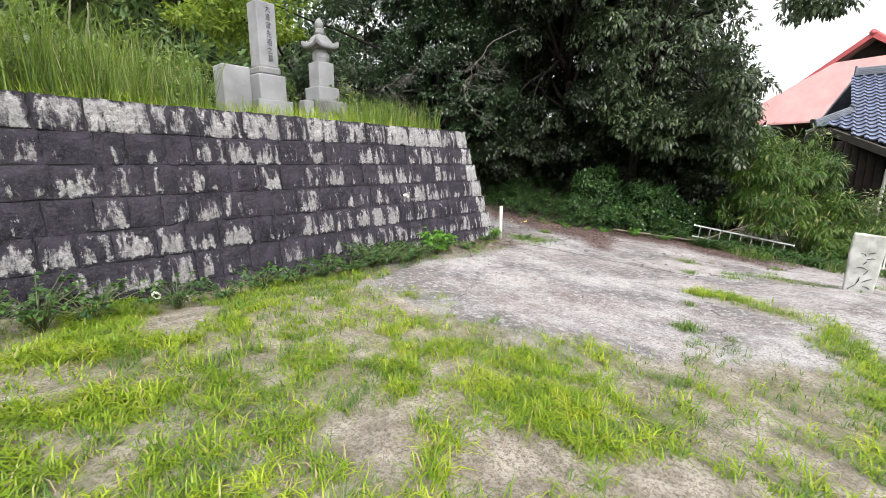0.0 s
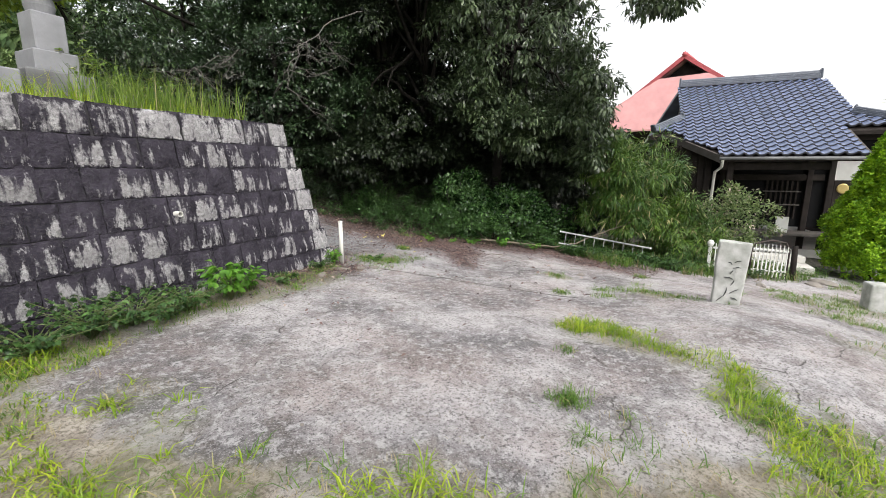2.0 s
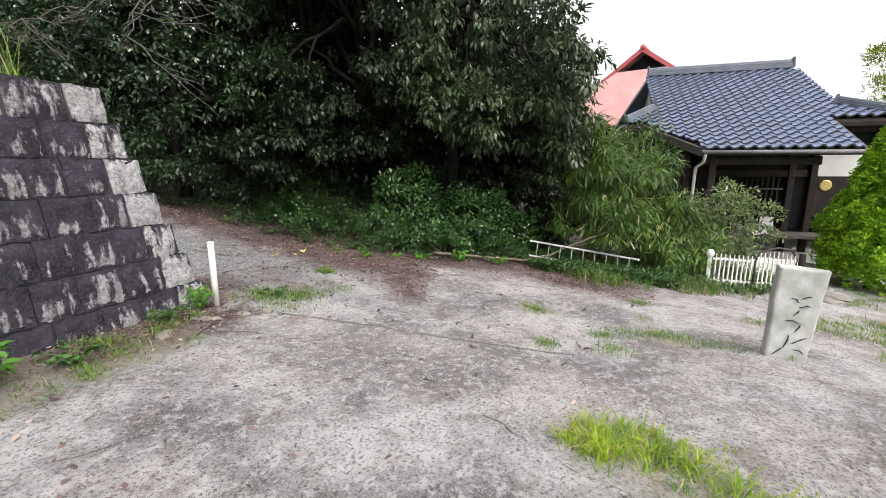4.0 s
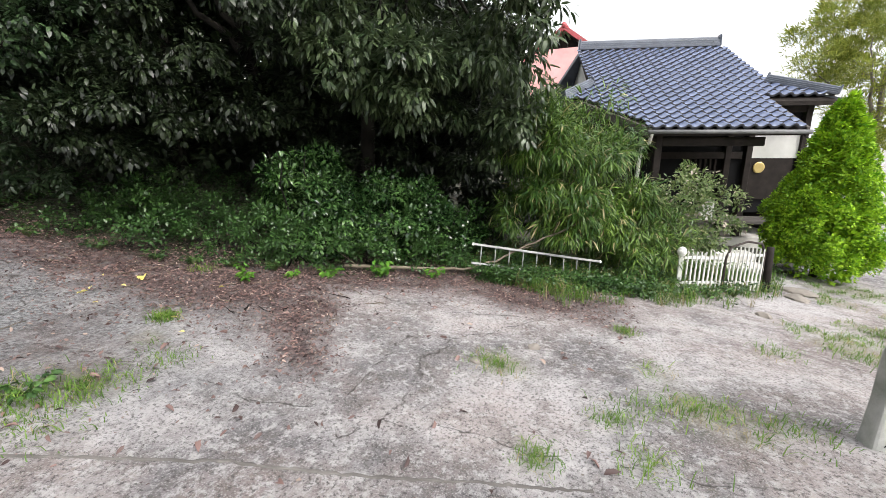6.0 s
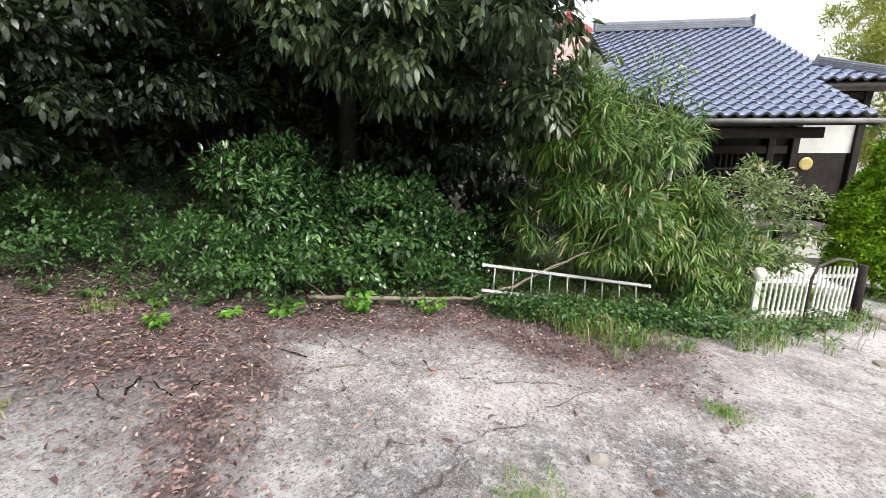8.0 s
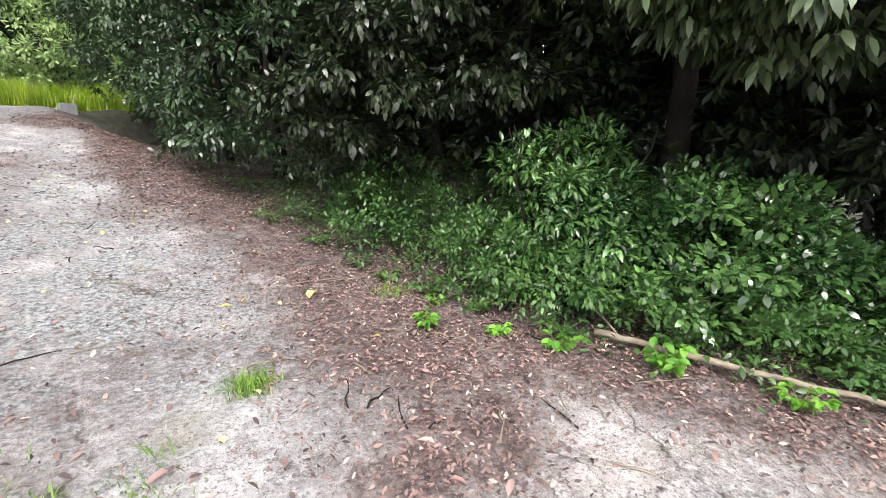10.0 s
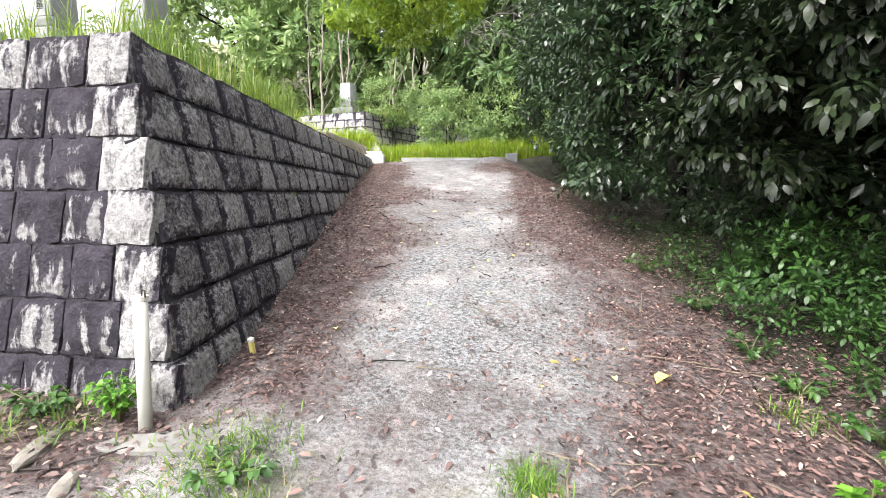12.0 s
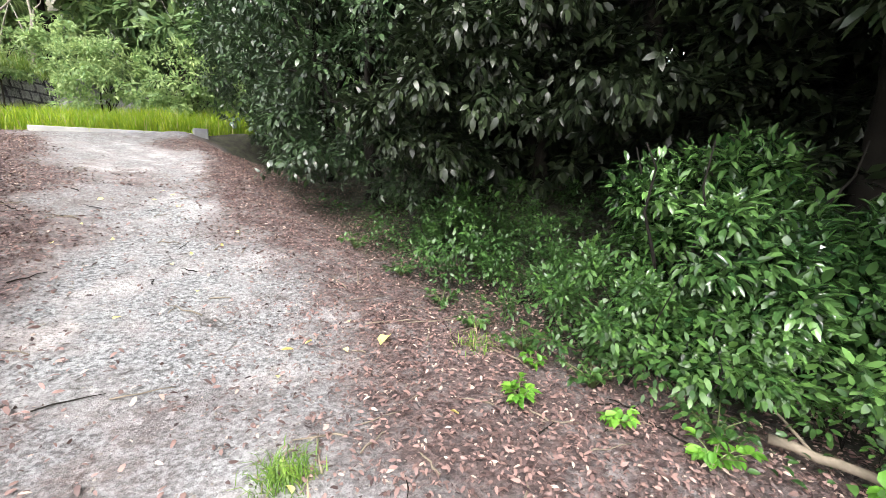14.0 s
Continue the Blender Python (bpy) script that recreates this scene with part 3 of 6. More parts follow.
def block_mesh(name, seed, mat):
    """A hewn block one metre wide and high, rough face towards -y, with a chipped rounded rim."""
    rng = np.random.default_rng(seed)
    nx, nz = 5, 4
    b = bmesh.new()
    grid = []
    for k in range(nz + 1):
        row = []
        for i in range(nx + 1):
            u, w = i / nx - 0.5, k / nz - 0.5
            rim = i in (0, nx) or k in (0, nz)
            d = 0.0 if rim else -0.010 - rng.uniform(0, 0.020)
            ju, jw = (rng.uniform(-0.025, 0.025), rng.uniform(-0.03, 0.03))
            row.append(b.verts.new((u + ju, d, w + jw)))
        grid.append(row)
    for k in range(nz):
        for i in range(nx):
            b.faces.new((grid[k][i], grid[k][i + 1], grid[k + 1][i + 1], grid[k + 1][i]))
    rim = [grid[0][i] for i in range(nx + 1)] + [grid[k][nx] for k in range(1, nz + 1)] + [grid[nz][i] for i in range(nx - 1, -1, -1)] + [grid[k][0] for k in range(nz - 1, 0, -1)]
    back = [b.verts.new((v.co.x, 0.09, v.co.z)) for v in rim]
    for i in range(len(rim)):
        j = (i + 1) % len(rim)
        b.faces.new((rim[j], rim[i], back[i], back[j]))
    me = bpy.data.meshes.new(name)
    b.to_mesh(me)
    b.free()
    me.materials.append(mat)
    return me


def batter_wall(name, foot, along, out, length, z_low, z_top, thick, label, course=0.292, cap=0.30, mats=("block", "cap"), low_at=None, gap=0.008, seed=1, width=0.34, batter=BATTER, other=None, skew=None, corner_mat=None, inset=-0.004):
    """A battered wall: a solid core and rows of blocks on its face. foot is on the face line at z = 0.04; the wall runs from there along 'along'."""
    rng = np.random.default_rng(seed)
    b = bmesh.new()
    back = -out
    f0, f1 = 0.016, 0.016
    zs = (z_low, z_top - 0.004 - 0.006 * (seed % 2))

    def corner(z):
        """How far the corner has drawn back along the wall at height z."""
        return 0.0 if other is None else -(z - foot.z) * batter * (1 + back.dot(other)) / along.dot(other)
    quad = []
    for d in (0.0, length):
        base = foot + along * (d + (0.035 + corner(z_low) if d == 0 else 0))
        a = base + back * (f0 + (z_low - foot.z) * batter)
        base = foot + along * (d + (0.035 + corner(z_top) if d == 0 else 0))
        t = base + back * (f1 + (z_top - foot.z) * batter)
        inn = skew if skew is not None and d == 0 else back
        quad.append([Vector((a.x, a.y, z_low)), Vector((t.x, t.y, zs[1])), Vector((t.x, t.y, zs[1])) + inn * thick, Vector((a.x, a.y, z_low)) + inn * (thick + 0.4)])
    va = [b.verts.new(p) for p in quad[0]]
    vb = [b.verts.new(p) for p in quad[1]]
    b.faces.new(va)
    b.faces.new(vb[::-1])
    for i in range(4):
        j = (i + 1) % 4
        b.faces.new((va[j], va[i], vb[i], vb[j]))
    bmesh.ops.recalc_face_normals(b, faces=b.faces)
    wall = part(name, b, M["mortar"], None)
    tagged(wall, label, "wall", kind="structure")
    meshes = {k: [block_mesh(k, seed * 10 + i, M[k]) for i in range(5)] for k in set(mats) | ({corner_mat} if corner_mat else set())}
    tilt = math.atan(batter)
    xa, ya = along, Vector((0, 0, 1)).cross(along)
    flip = 1 if ya.dot(back) > 0 else -1
    xv = along * flip
    yv = back * math.cos(tilt) - Vector((0, 0, 1)) * math.sin(tilt)
    zv = back * math.sin(tilt) + Vector((0, 0, 1)) * math.cos(tilt)
    z, row = z_top, 0
    while z > z_low + 0.05:
        h = cap if row == 0 else course
        d = corner(z - h / 2) + inset
        first = True
        while d < length - 0.05:
            w = width * rng.uniform(0.78, 1.3) * (1.4 if row == 0 else 1.0)
            w = width if first else w
            at_corner, first = first, False
            w = min(w, length - d)
            mid = foot + along * (d + w / 2)
            zc = z - h / 2
            low = low_at(mid.x, mid.y) if low_at else -9
            if z > low - 0.02:
                p = mid + back * ((zc - foot.z) * batter)
                q = Matrix(((xv.x, yv.x, zv.x), (xv.y, yv.y, zv.y), (xv.z, yv.z, zv.z))).to_4x4()
                ob = new("block", meshes[mats[1] if row == 0 else corner_mat if corner_mat and at_corner else mats[0]][rng.integers(5)])
                ob.parent = wall
                k = 0.0 if row == 0 else rng.uniform(-0.006, 0.008)
                ob.matrix_world = Matrix.Translation(Vector((p.x, p.y, zc)) + out * k) @ q @ pose(0, 0, 0, rng.uniform(-1.5, 1.5), rng.uniform(-0.8, 0.8), rng.uniform(-1.5, 1.5)) @ Matrix.Diagonal((w - gap - (0.016 if row == 0 else 0.0), 1.0, (h - gap) / math.cos(tilt), 1))
            d += w
        z -= h
        row += 1
    return wall


batter_wall("wall_front", CORNER.copy(), -U1, N1, 12.0, -0.25, TOP, 0.5, "battered retaining wall of mould-blackened granite blocks", low_at=lambda x, y: float(low_ground(x, y)), seed=3, other=N2, skew=U2, corner_mat="quoin", width=0.29)
batter_wall("wall_side", CORNER.copy(), U2, N2, 9.6, -0.2, TOP, 0.5, "shaded retaining wall of dark granite blocks beside the lane", mats=("mossy", "mossy"), low_at=lambda x, y: float(low_ground(x, y)), seed=6, other=N1, skew=-U1, gap=0.016, width=0.38, inset=0.03)
W2 = Vector((0.05, 18.1, 2.7))
batter_wall("wall_far", W2, Vector((-1, 0, 0)), Vector((0, -1, 0)), 9.0, 2.3, 4.1, 0.5, "pale stone retaining wall of a higher grave terrace", mats=("far_block", "far_block"), seed=7, width=0.42, course=0.28, cap=0.28, other=Vector((0.97, -0.25, 0)).normalized(), skew=Vector((0.25, 0.97, 0)).normalized())
batter_wall("wall_far_return", W2, Vector((0.25, 0.97, 0)).normalized(), Vector((0.97, -0.25, 0)).normalized(), 3.5, 2.3, 4.1, 0.5, "dark end of the far stone terrace wall", mats=("mossy", "mossy"), seed=8, width=0.42, course=0.28, cap=0.28, other=Vector((0, -1, 0)), skew=Vector((-1, 0, 0)))

# ---- trees and shrubs ----


def crown_points(rng, centre, radii, boughs, per_bough, size, shell=0.5, floor=None):
    """Twig ends, gathered on boughs that sit near the outside of an ellipsoid with gaps between them, and the way each one points."""
    d = unit(rng.normal(size=(boughs, 3)))
    r = shell + (1 - shell) * rng.uniform(0, 1, boughs) ** 0.7
    bc = np.array(centre) + d * np.array(radii) * r[:, None]
    k = np.repeat(np.arange(boughs), per_bough)
    sz = (size * rng.uniform(0.6, 1.35, boughs))[k][:, None]
    q = unit(rng.normal(size=(len(k), 3))) * (rng.uniform(0, 1, len(k)) ** 0.45)[:, None]
    p = bc[k] + q * sz * np.array([[1, 1, 0.62]]) + d[k] * 0.1
    p[:, 2] -= 0.25 * sz[:, 0] * (q[:, 0] ** 2 + q[:, 1] ** 2)
    out = unit(q * 0.8 + d[k] * 0.6 + np.array([[0, 0, 0.15]]))
    if floor is not None:
        keep = p[:, 2] > ground_z(p[:, 0], p[:, 1]) + floor + rng.uniform(0, 0.3, len(p))
        p, out = p[keep], out[keep]
    return p, out


def sprays(rng, p, out, per, spread, droop, length, width):
    """A whorl of leaves at each twig end, spreading outwards and hanging by droop."""
    n = len(p) * per
    c = np.repeat(p, per, 0)
    o = np.repeat(out, per, 0)
    off = rng.normal(size=(n, 3))
    way = o * 0.55 + unit(off) * 0.8
    way[:, 2] -= droop * rng.uniform(0.5, 1.3, n)
    face = o * 0.4 + np.array([[0, 0, 1.0]]) + rng.normal(size=(n, 3)) * 0.3
    ln = length * rng.uniform(0.6, 1.2, n)
    return c + off * spread, way, face, ln, ln * width


def tree(name, foot, height, centre, radii, boughs, per_bough, size, per, leaf, mat, rng, label, category="tree", droop=0.35, spread=0.03, width=0.38, trunk=0.14, shell=0.5, floor=0.1, simple=False, limbs=5, bark="bark", stems=1, extra=(), rise=(0.4, 0.55)):
    foot = Vector((foot[0], foot[1], float(ground_z(foot[0], foot[1])) - 0.06))
    root = empty(name, Matrix.Translation(foot), label, category)
    c = Vector(centre) - foot
    for k in range(stems):
        lean = Vector((rng.uniform(-0.3, 0.3), rng.uniform(-0.3, 0.3), 0)) * (1 if stems > 1 else 0.3)
        pts = wobble([(lean.x * 0.5, lean.y * 0.5, 0), (c.x * rise[0] + lean.x, c.y * rise[0] + lean.y, c.z * rise[1]), (c.x + lean.x * 2, c.y + lean.y * 2, height)], 0.06, 5, rng)
        part("trunk" if stems == 1 else "stem", tube_bm(pts, [trunk * (1 - 0.85 * i / (len(pts) - 1)) for i in range(len(pts))], 9), M[bark], root)
    for k in range(limbs):
        a = math.tau * (k + rng.uniform(0, 0.6)) / limbs
        s = Vector((c.x * 0.5, c.y * 0.5, c.z * rng.uniform(0.35, 0.9))) if rise[0] > 0.1 else c * 0.95
        e = c + Vector((math.cos(a) * radii[0] * 0.8, math.sin(a) * radii[1] * 0.8, rng.uniform(-0.2, 0.5) * radii[2]))
        pts = wobble([s, s.lerp(e, 0.5) + Vector((0, 0, 0.2)), e], 0.08, 4, rng)
        part("limb", tube_bm(pts, [trunk * 0.45 * (1 - 0.88 * i / (len(pts) - 1)) for i in range(len(pts))], 6), M[bark], root)
    p, d = crown_points(rng, centre, radii, boughs, per_bough, size, shell, floor)
    for ec, er, en in extra:
        p2, d2 = crown_points(rng, ec, er, en, per_bough, size * 0.8, 0.2, None)
        p, d = np.concatenate([p, p2]), np.concatenate([d, d2])
        e = Vector(ec) - foot
        pts = wobble([c * 0.8, c.lerp(e, 0.6) + Vector((0, 0, 0.3)), e], 0.08, 4, rng)
        part("limb", tube_bm(pts, [trunk * 0.3 * (1 - 0.85 * i / (len(pts) - 1)) for i in range(len(pts))], 6), M[bark], root)
    pos, way, face, ln, wd = sprays(rng, p, d, per, spread, droop, leaf, width)
    leaves("crown", pos - np.array(foot), way, face, ln, wd, M[mat], root, simple=simple)
    return root


rng = np.random.default_rng(11)
# the grove beside the lane
tree("tree", (9.0, 11.6), 6.5, (9.0, 11.5, 3.5), (2.0, 3.0, 3.0), 230, 34, 0.42, 8, 0.10, "oak", rng, "dense dark evergreen oak beside the lane, leafy to the ground", droop=0.25, shell=0.7, floor=0.12, simple=True, width=0.42)
tree("tree", (8.7, 15.6), 7.0, (8.6, 15.6, 4.6), (2.6, 2.9, 3.2), 190, 30, 0.5, 8, 0.13, "oak", rng, "dense dark evergreen oak at the top of the lane", droop=0.25, shell=0.7, simple=2, width=0.42)
# the extra boughs above z = 6 are added, unseen, to cut skylight below
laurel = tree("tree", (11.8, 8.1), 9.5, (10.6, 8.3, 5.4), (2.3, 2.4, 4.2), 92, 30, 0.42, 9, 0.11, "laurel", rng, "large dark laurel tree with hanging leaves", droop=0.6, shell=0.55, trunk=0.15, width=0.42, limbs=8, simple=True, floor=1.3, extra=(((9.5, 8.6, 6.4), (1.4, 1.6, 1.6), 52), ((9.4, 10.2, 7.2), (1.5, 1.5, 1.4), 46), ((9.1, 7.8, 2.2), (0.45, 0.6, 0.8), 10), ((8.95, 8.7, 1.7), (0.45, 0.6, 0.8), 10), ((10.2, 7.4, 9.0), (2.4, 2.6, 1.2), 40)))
tree("tree", (12.1, 6.6), 9.0, (11.5, 5.95, 5.5), (1.9, 2.1, 3.7), 105, 26, 0.45, 8, 0.14, "lit_laurel", rng, "dark laurel tree hanging over the shrubs and bamboo", droop=0.85, shell=0.55, trunk=0.16, width=0.34, simple=True, floor=1.9, extra=(((10.5, 5.2, 2.3), (0.6, 0.7, 0.4), 12), ((10.7, 5.6, 2.7), (0.6, 0.6, 0.6), 14), ((11.0, 4.9, 2.2), (0.6, 0.6, 0.5), 14), ((11.7, 4.3, 2.6), (0.6, 0.6, 0.7), 11), ((12.4, 3.9, 2.9), (0.6, 0.6, 0.8), 10), ((11.0, 3.7, 3.4), (0.5, 0.6, 1.1), 14), ((10.6, 2.45, 4.3), (0.4, 0.35, 0.22), 6), ((11.65, 3.7, 1.75), (0.35, 0.4, 0.5), 9)))
# inner trees wear the shade-darkened laurel leaf in place of oak
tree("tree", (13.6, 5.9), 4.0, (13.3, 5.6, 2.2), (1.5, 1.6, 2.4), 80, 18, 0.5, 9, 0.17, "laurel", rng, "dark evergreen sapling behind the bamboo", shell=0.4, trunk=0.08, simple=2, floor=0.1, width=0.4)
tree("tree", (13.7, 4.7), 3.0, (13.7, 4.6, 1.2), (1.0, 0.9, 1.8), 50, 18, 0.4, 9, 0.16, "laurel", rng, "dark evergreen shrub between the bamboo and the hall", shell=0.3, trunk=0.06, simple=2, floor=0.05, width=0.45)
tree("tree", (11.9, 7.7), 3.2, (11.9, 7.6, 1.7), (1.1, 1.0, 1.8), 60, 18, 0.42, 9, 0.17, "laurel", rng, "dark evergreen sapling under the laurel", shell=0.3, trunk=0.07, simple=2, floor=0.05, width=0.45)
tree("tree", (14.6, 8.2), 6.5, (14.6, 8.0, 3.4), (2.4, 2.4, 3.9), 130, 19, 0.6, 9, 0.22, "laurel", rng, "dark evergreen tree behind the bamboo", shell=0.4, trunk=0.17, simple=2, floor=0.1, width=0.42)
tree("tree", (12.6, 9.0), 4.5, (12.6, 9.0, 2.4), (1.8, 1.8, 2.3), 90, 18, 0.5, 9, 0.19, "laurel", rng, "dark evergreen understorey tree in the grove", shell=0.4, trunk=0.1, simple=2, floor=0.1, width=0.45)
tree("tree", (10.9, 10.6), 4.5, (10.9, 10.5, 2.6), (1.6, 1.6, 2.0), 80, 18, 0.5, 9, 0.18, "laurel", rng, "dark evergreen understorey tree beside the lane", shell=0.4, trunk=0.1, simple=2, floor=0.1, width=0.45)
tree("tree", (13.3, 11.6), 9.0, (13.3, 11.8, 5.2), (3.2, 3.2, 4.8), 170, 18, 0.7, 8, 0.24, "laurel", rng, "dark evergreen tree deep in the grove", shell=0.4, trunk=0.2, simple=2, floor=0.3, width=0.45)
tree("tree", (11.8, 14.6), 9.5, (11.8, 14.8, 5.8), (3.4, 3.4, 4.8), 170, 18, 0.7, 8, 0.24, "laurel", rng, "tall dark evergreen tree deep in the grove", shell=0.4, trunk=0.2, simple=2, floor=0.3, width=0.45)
# crowns high overhead and fillers behind, added to keep skylight out of the grove
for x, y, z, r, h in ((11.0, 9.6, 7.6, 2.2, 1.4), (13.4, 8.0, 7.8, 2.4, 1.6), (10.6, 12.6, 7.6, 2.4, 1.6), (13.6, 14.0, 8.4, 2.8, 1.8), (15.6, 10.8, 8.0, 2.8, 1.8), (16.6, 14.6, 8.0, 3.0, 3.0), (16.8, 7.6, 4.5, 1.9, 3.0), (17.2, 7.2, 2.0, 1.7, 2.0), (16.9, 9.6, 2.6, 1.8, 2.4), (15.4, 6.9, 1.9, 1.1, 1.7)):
    tree("tree", (x, y), z + h * 0.6, (x, y, z), (r, r, h), 60, 14, 0.7, 9, 0.36, "laurel", rng, "added evergreen tree keeping skylight out of the grove", shell=0.15, trunk=0.16, simple=2, floor=0.3, width=0.5, limbs=4)


def bare_bough(root, points, twigs, seed):
    """A dead bough under a tree: a crooked limb and drooping forked twigs along its outer half."""
    r = np.random.default_rng(seed)
    base = root.matrix_world.translation
    pts = [q - base for q in wobble(points, 0.07, 5, r)]
    part("bare_limb", tube_bm(pts, [0.016 * (1 - 0.7 * i / (len(pts) - 1)) for i in range(len(pts))], 6), M["dead_twig"], root, "dead grey bare limb")
    for k in range(twigs):
        s = pts[int(r.integers(len(pts) // 3, len(pts)))]
        a = r.uniform(0, math.tau)
        d = Vector((math.cos(a), math.sin(a), r.uniform(-0.9, 0.1))) * r.uniform(0.3, 0.75)
        b = bmesh.new()
        stem = wobble([s, s + d * 0.5 + Vector((0, 0, -0.05)), s + d + Vector((0, 0, 0.06))], 0.03, 3, r)
        tube_bm(stem, [0.008 * (1 - 0.75 * i / (len(stem) - 1)) for i in range(len(stem))], 4, b)
        for i in range(4):
            q = stem[1 + i]
            e = q + d * r.uniform(0.3, 0.6) + Vector(r.normal(size=3)) * 0.13
            tube_bm(wobble([q, e], 0.02, 3, r), [0.004, 0.0035, 0.003, 0.002], 4, b)
        part("twig", b, M["dead_twig"], root)


bare_bough(laurel, [(9.6, 8.4, 5.2), (7.8, 8.2, 4.3), (6.6, 7.4, 3.5), (5.95, 6.8, 2.7)], 16, 3)
bare_bough(laurel, [(9.4, 9.8, 5.4), (7.8, 10.2, 4.4), (6.8, 10.4, 3.8), (6.0, 10.4, 3.3)], 16, 4)
# undergrowth at the foot of the grove
tree("shrub", (10.4, 6.6), 1.5, (10.45, 6.45, 0.6), (0.62, 0.65, 0.66), 46, 20, 0.25, 9, 0.10, "camellia", rng, "glossy dark green camellia shrub under the trees", "shrub", droop=0.3, width=0.40, trunk=0.03, stems=4, limbs=4, shell=0.3, floor=0.02, extra=(((10.75, 6.0, 0.65), (0.4, 0.4, 0.6), 16), ((10.35, 6.1, 0.25), (0.5, 0.4, 0.3), 14), ((10.5, 6.6, 1.2), (0.22, 0.22, 0.3), 5), ((10.9, 6.5, 0.95), (0.45, 0.4, 0.45), 13)))
tree("shrub", (11.1, 5.5), 1.1, (11.05, 5.45, 0.25), (0.75, 0.7, 0.65), 46, 22, 0.24, 9, 0.08, "camellia", rng, "low glossy dark green shrub behind a fallen branch", "shrub", simple=True, droop=0.2, width=0.52, trunk=0.03, stems=4, limbs=3, shell=0.35, floor=0.02, extra=(((11.35, 5.0, 0.2), (0.45, 0.4, 0.45), 16), ((10.9, 5.85, 0.55), (0.4, 0.4, 0.4), 12), ((11.5, 5.3, 0.65), (0.35, 0.35, 0.35), 10)))
tree("shrub", (11.7, 4.7), 0.8, (11.65, 4.65, 0.0), (0.55, 0.5, 0.5), 30, 20, 0.22, 9, 0.075, "camellia", rng, "small glossy shrub beside the ladder", "shrub", simple=True, droop=0.2, width=0.52, trunk=0.02, stems=3, limbs=3, shell=0.3, floor=0.03)
tree("shrub", (10.0, 6.0), 0.6, (10.0, 6.0, 0.15), (0.45, 0.4, 0.35), 24, 16, 0.18, 9, 0.06, "fern", rng, "low leafy green undergrowth below the camellia", "shrub", droop=0.15, width=0.45, trunk=0.012, stems=3, limbs=2, shell=0.2, floor=0.02, simple=True)
tree("shrub", (10.7, 4.9), 0.4, (10.7, 4.9, -0.1), (0.4, 0.35, 0.25), 18, 14, 0.16, 8, 0.055, "fern", rng, "low leafy green undergrowth by the fallen branch", "shrub", droop=0.15, width=0.45, trunk=0.012, stems=3, limbs=2, shell=0.2, floor=0.02, simple=True)
tree("shrub", (9.3, 8.6), 0.7, (9.3, 8.5, 0.55), (0.6, 0.6, 0.4), 26, 16, 0.2, 8, 0.065, "fern", rng, "low leafy green undergrowth beside the lane", "shrub", droop=0.15, width=0.45, trunk=0.012, stems=3, limbs=2, shell=0.2, floor=0.02, simple=True)
tree("shrub", (9.75, 6.5), 0.8, (9.75, 6.5, 0.3), (0.4, 0.4, 0.3), 26, 16, 0.18, 9, 0.06, "fern", rng, "low feathery green shrub at the lane's edge", "shrub", droop=0.1, width=0.4, trunk=0.012, stems=3, limbs=2, shell=0.3, floor=0.03, simple=True)
for x, y, w, h in ((9.55, 7.0, 0.45, 0.22), (9.35, 7.7, 0.45, 0.22), (10.3, 5.5, 0.45, 0.28), (11.05, 4.65, 0.4, 0.22), (11.6, 3.75, 0.4, 0.2), (11.75, 2.2, 0.35, 0.2), (12.0, 1.75, 0.35, 0.18), (9.0, 9.2, 0.45, 0.25), (10.1, 8.3, 0.5, 0.28), (10.6, 9.1, 0.55, 0.3), (9.9, 7.6, 0.45, 0.25), (11.2, 8.5, 0.55, 0.32), (10.9, 7.6, 0.5, 0.3), (9.7, 9.0, 0.45, 0.25)):
    z = float(ground_z(x, y))
    tree("shrub", (x, y), h, (x, y, z + 0.08), (w, w * 0.9, h), 22, 14, 0.15, 9, 0.055, "fern", rng, "low leafy green undergrowth at the grove's edge", "shrub", droop=0.15, width=0.45, trunk=0.01, stems=3, limbs=2, shell=0.15, floor=0.01, simple=True)
tree("bamboo_clump", (12.7, 3.2), 2.0, (12.4, 2.9, 1.05), (0.8, 0.8, 1.1), 58, 25, 0.36, 8, 0.18, "bamboo", rng, "bushy green bamboo arching over the ladder", "bamboo", droop=0.75, width=0.12, trunk=0.018, stems=8, limbs=6, bark="stalk", simple=True, shell=0.4, floor=0.5, extra=(((11.95, 3.4, 0.6), (0.4, 0.5, 0.5), 13), ((12.5, 2.15, 0.35), (0.45, 0.45, 0.5), 12), ((11.75, 2.9, 0.35), (0.25, 0.4, 0.3), 8), ((13.0, 2.6, 1.35), (0.5, 0.5, 0.4), 10), ((11.85, 3.5, 1.6), (0.35, 0.5, 0.6), 13)))
tree("bamboo_clump", (13.1, 2.5), 1.3, (12.75, 1.95, 0.0), (0.75, 0.75, 0.75), 44, 22, 0.30, 8, 0.16, "bamboo", rng, "low straggling bamboo beside the fence", "bamboo", droop=0.55, width=0.11, trunk=0.014, stems=6, limbs=4, bark="stalk", simple=True, shell=0.3, floor=0.04)
tree("garden_shrub", (13.6, 1.2), 1.0, (13.4, 1.05, 0.22), (0.8, 0.8, 0.75), 54, 13, 0.22, 7, 0.08, "garden", rng, "sparse garden shrub with bare twigs behind the white fence", "shrub", droop=0.15, width=0.45, trunk=0.012, stems=7, limbs=6, bark="pale_bark", shell=0.3, floor=0.1)
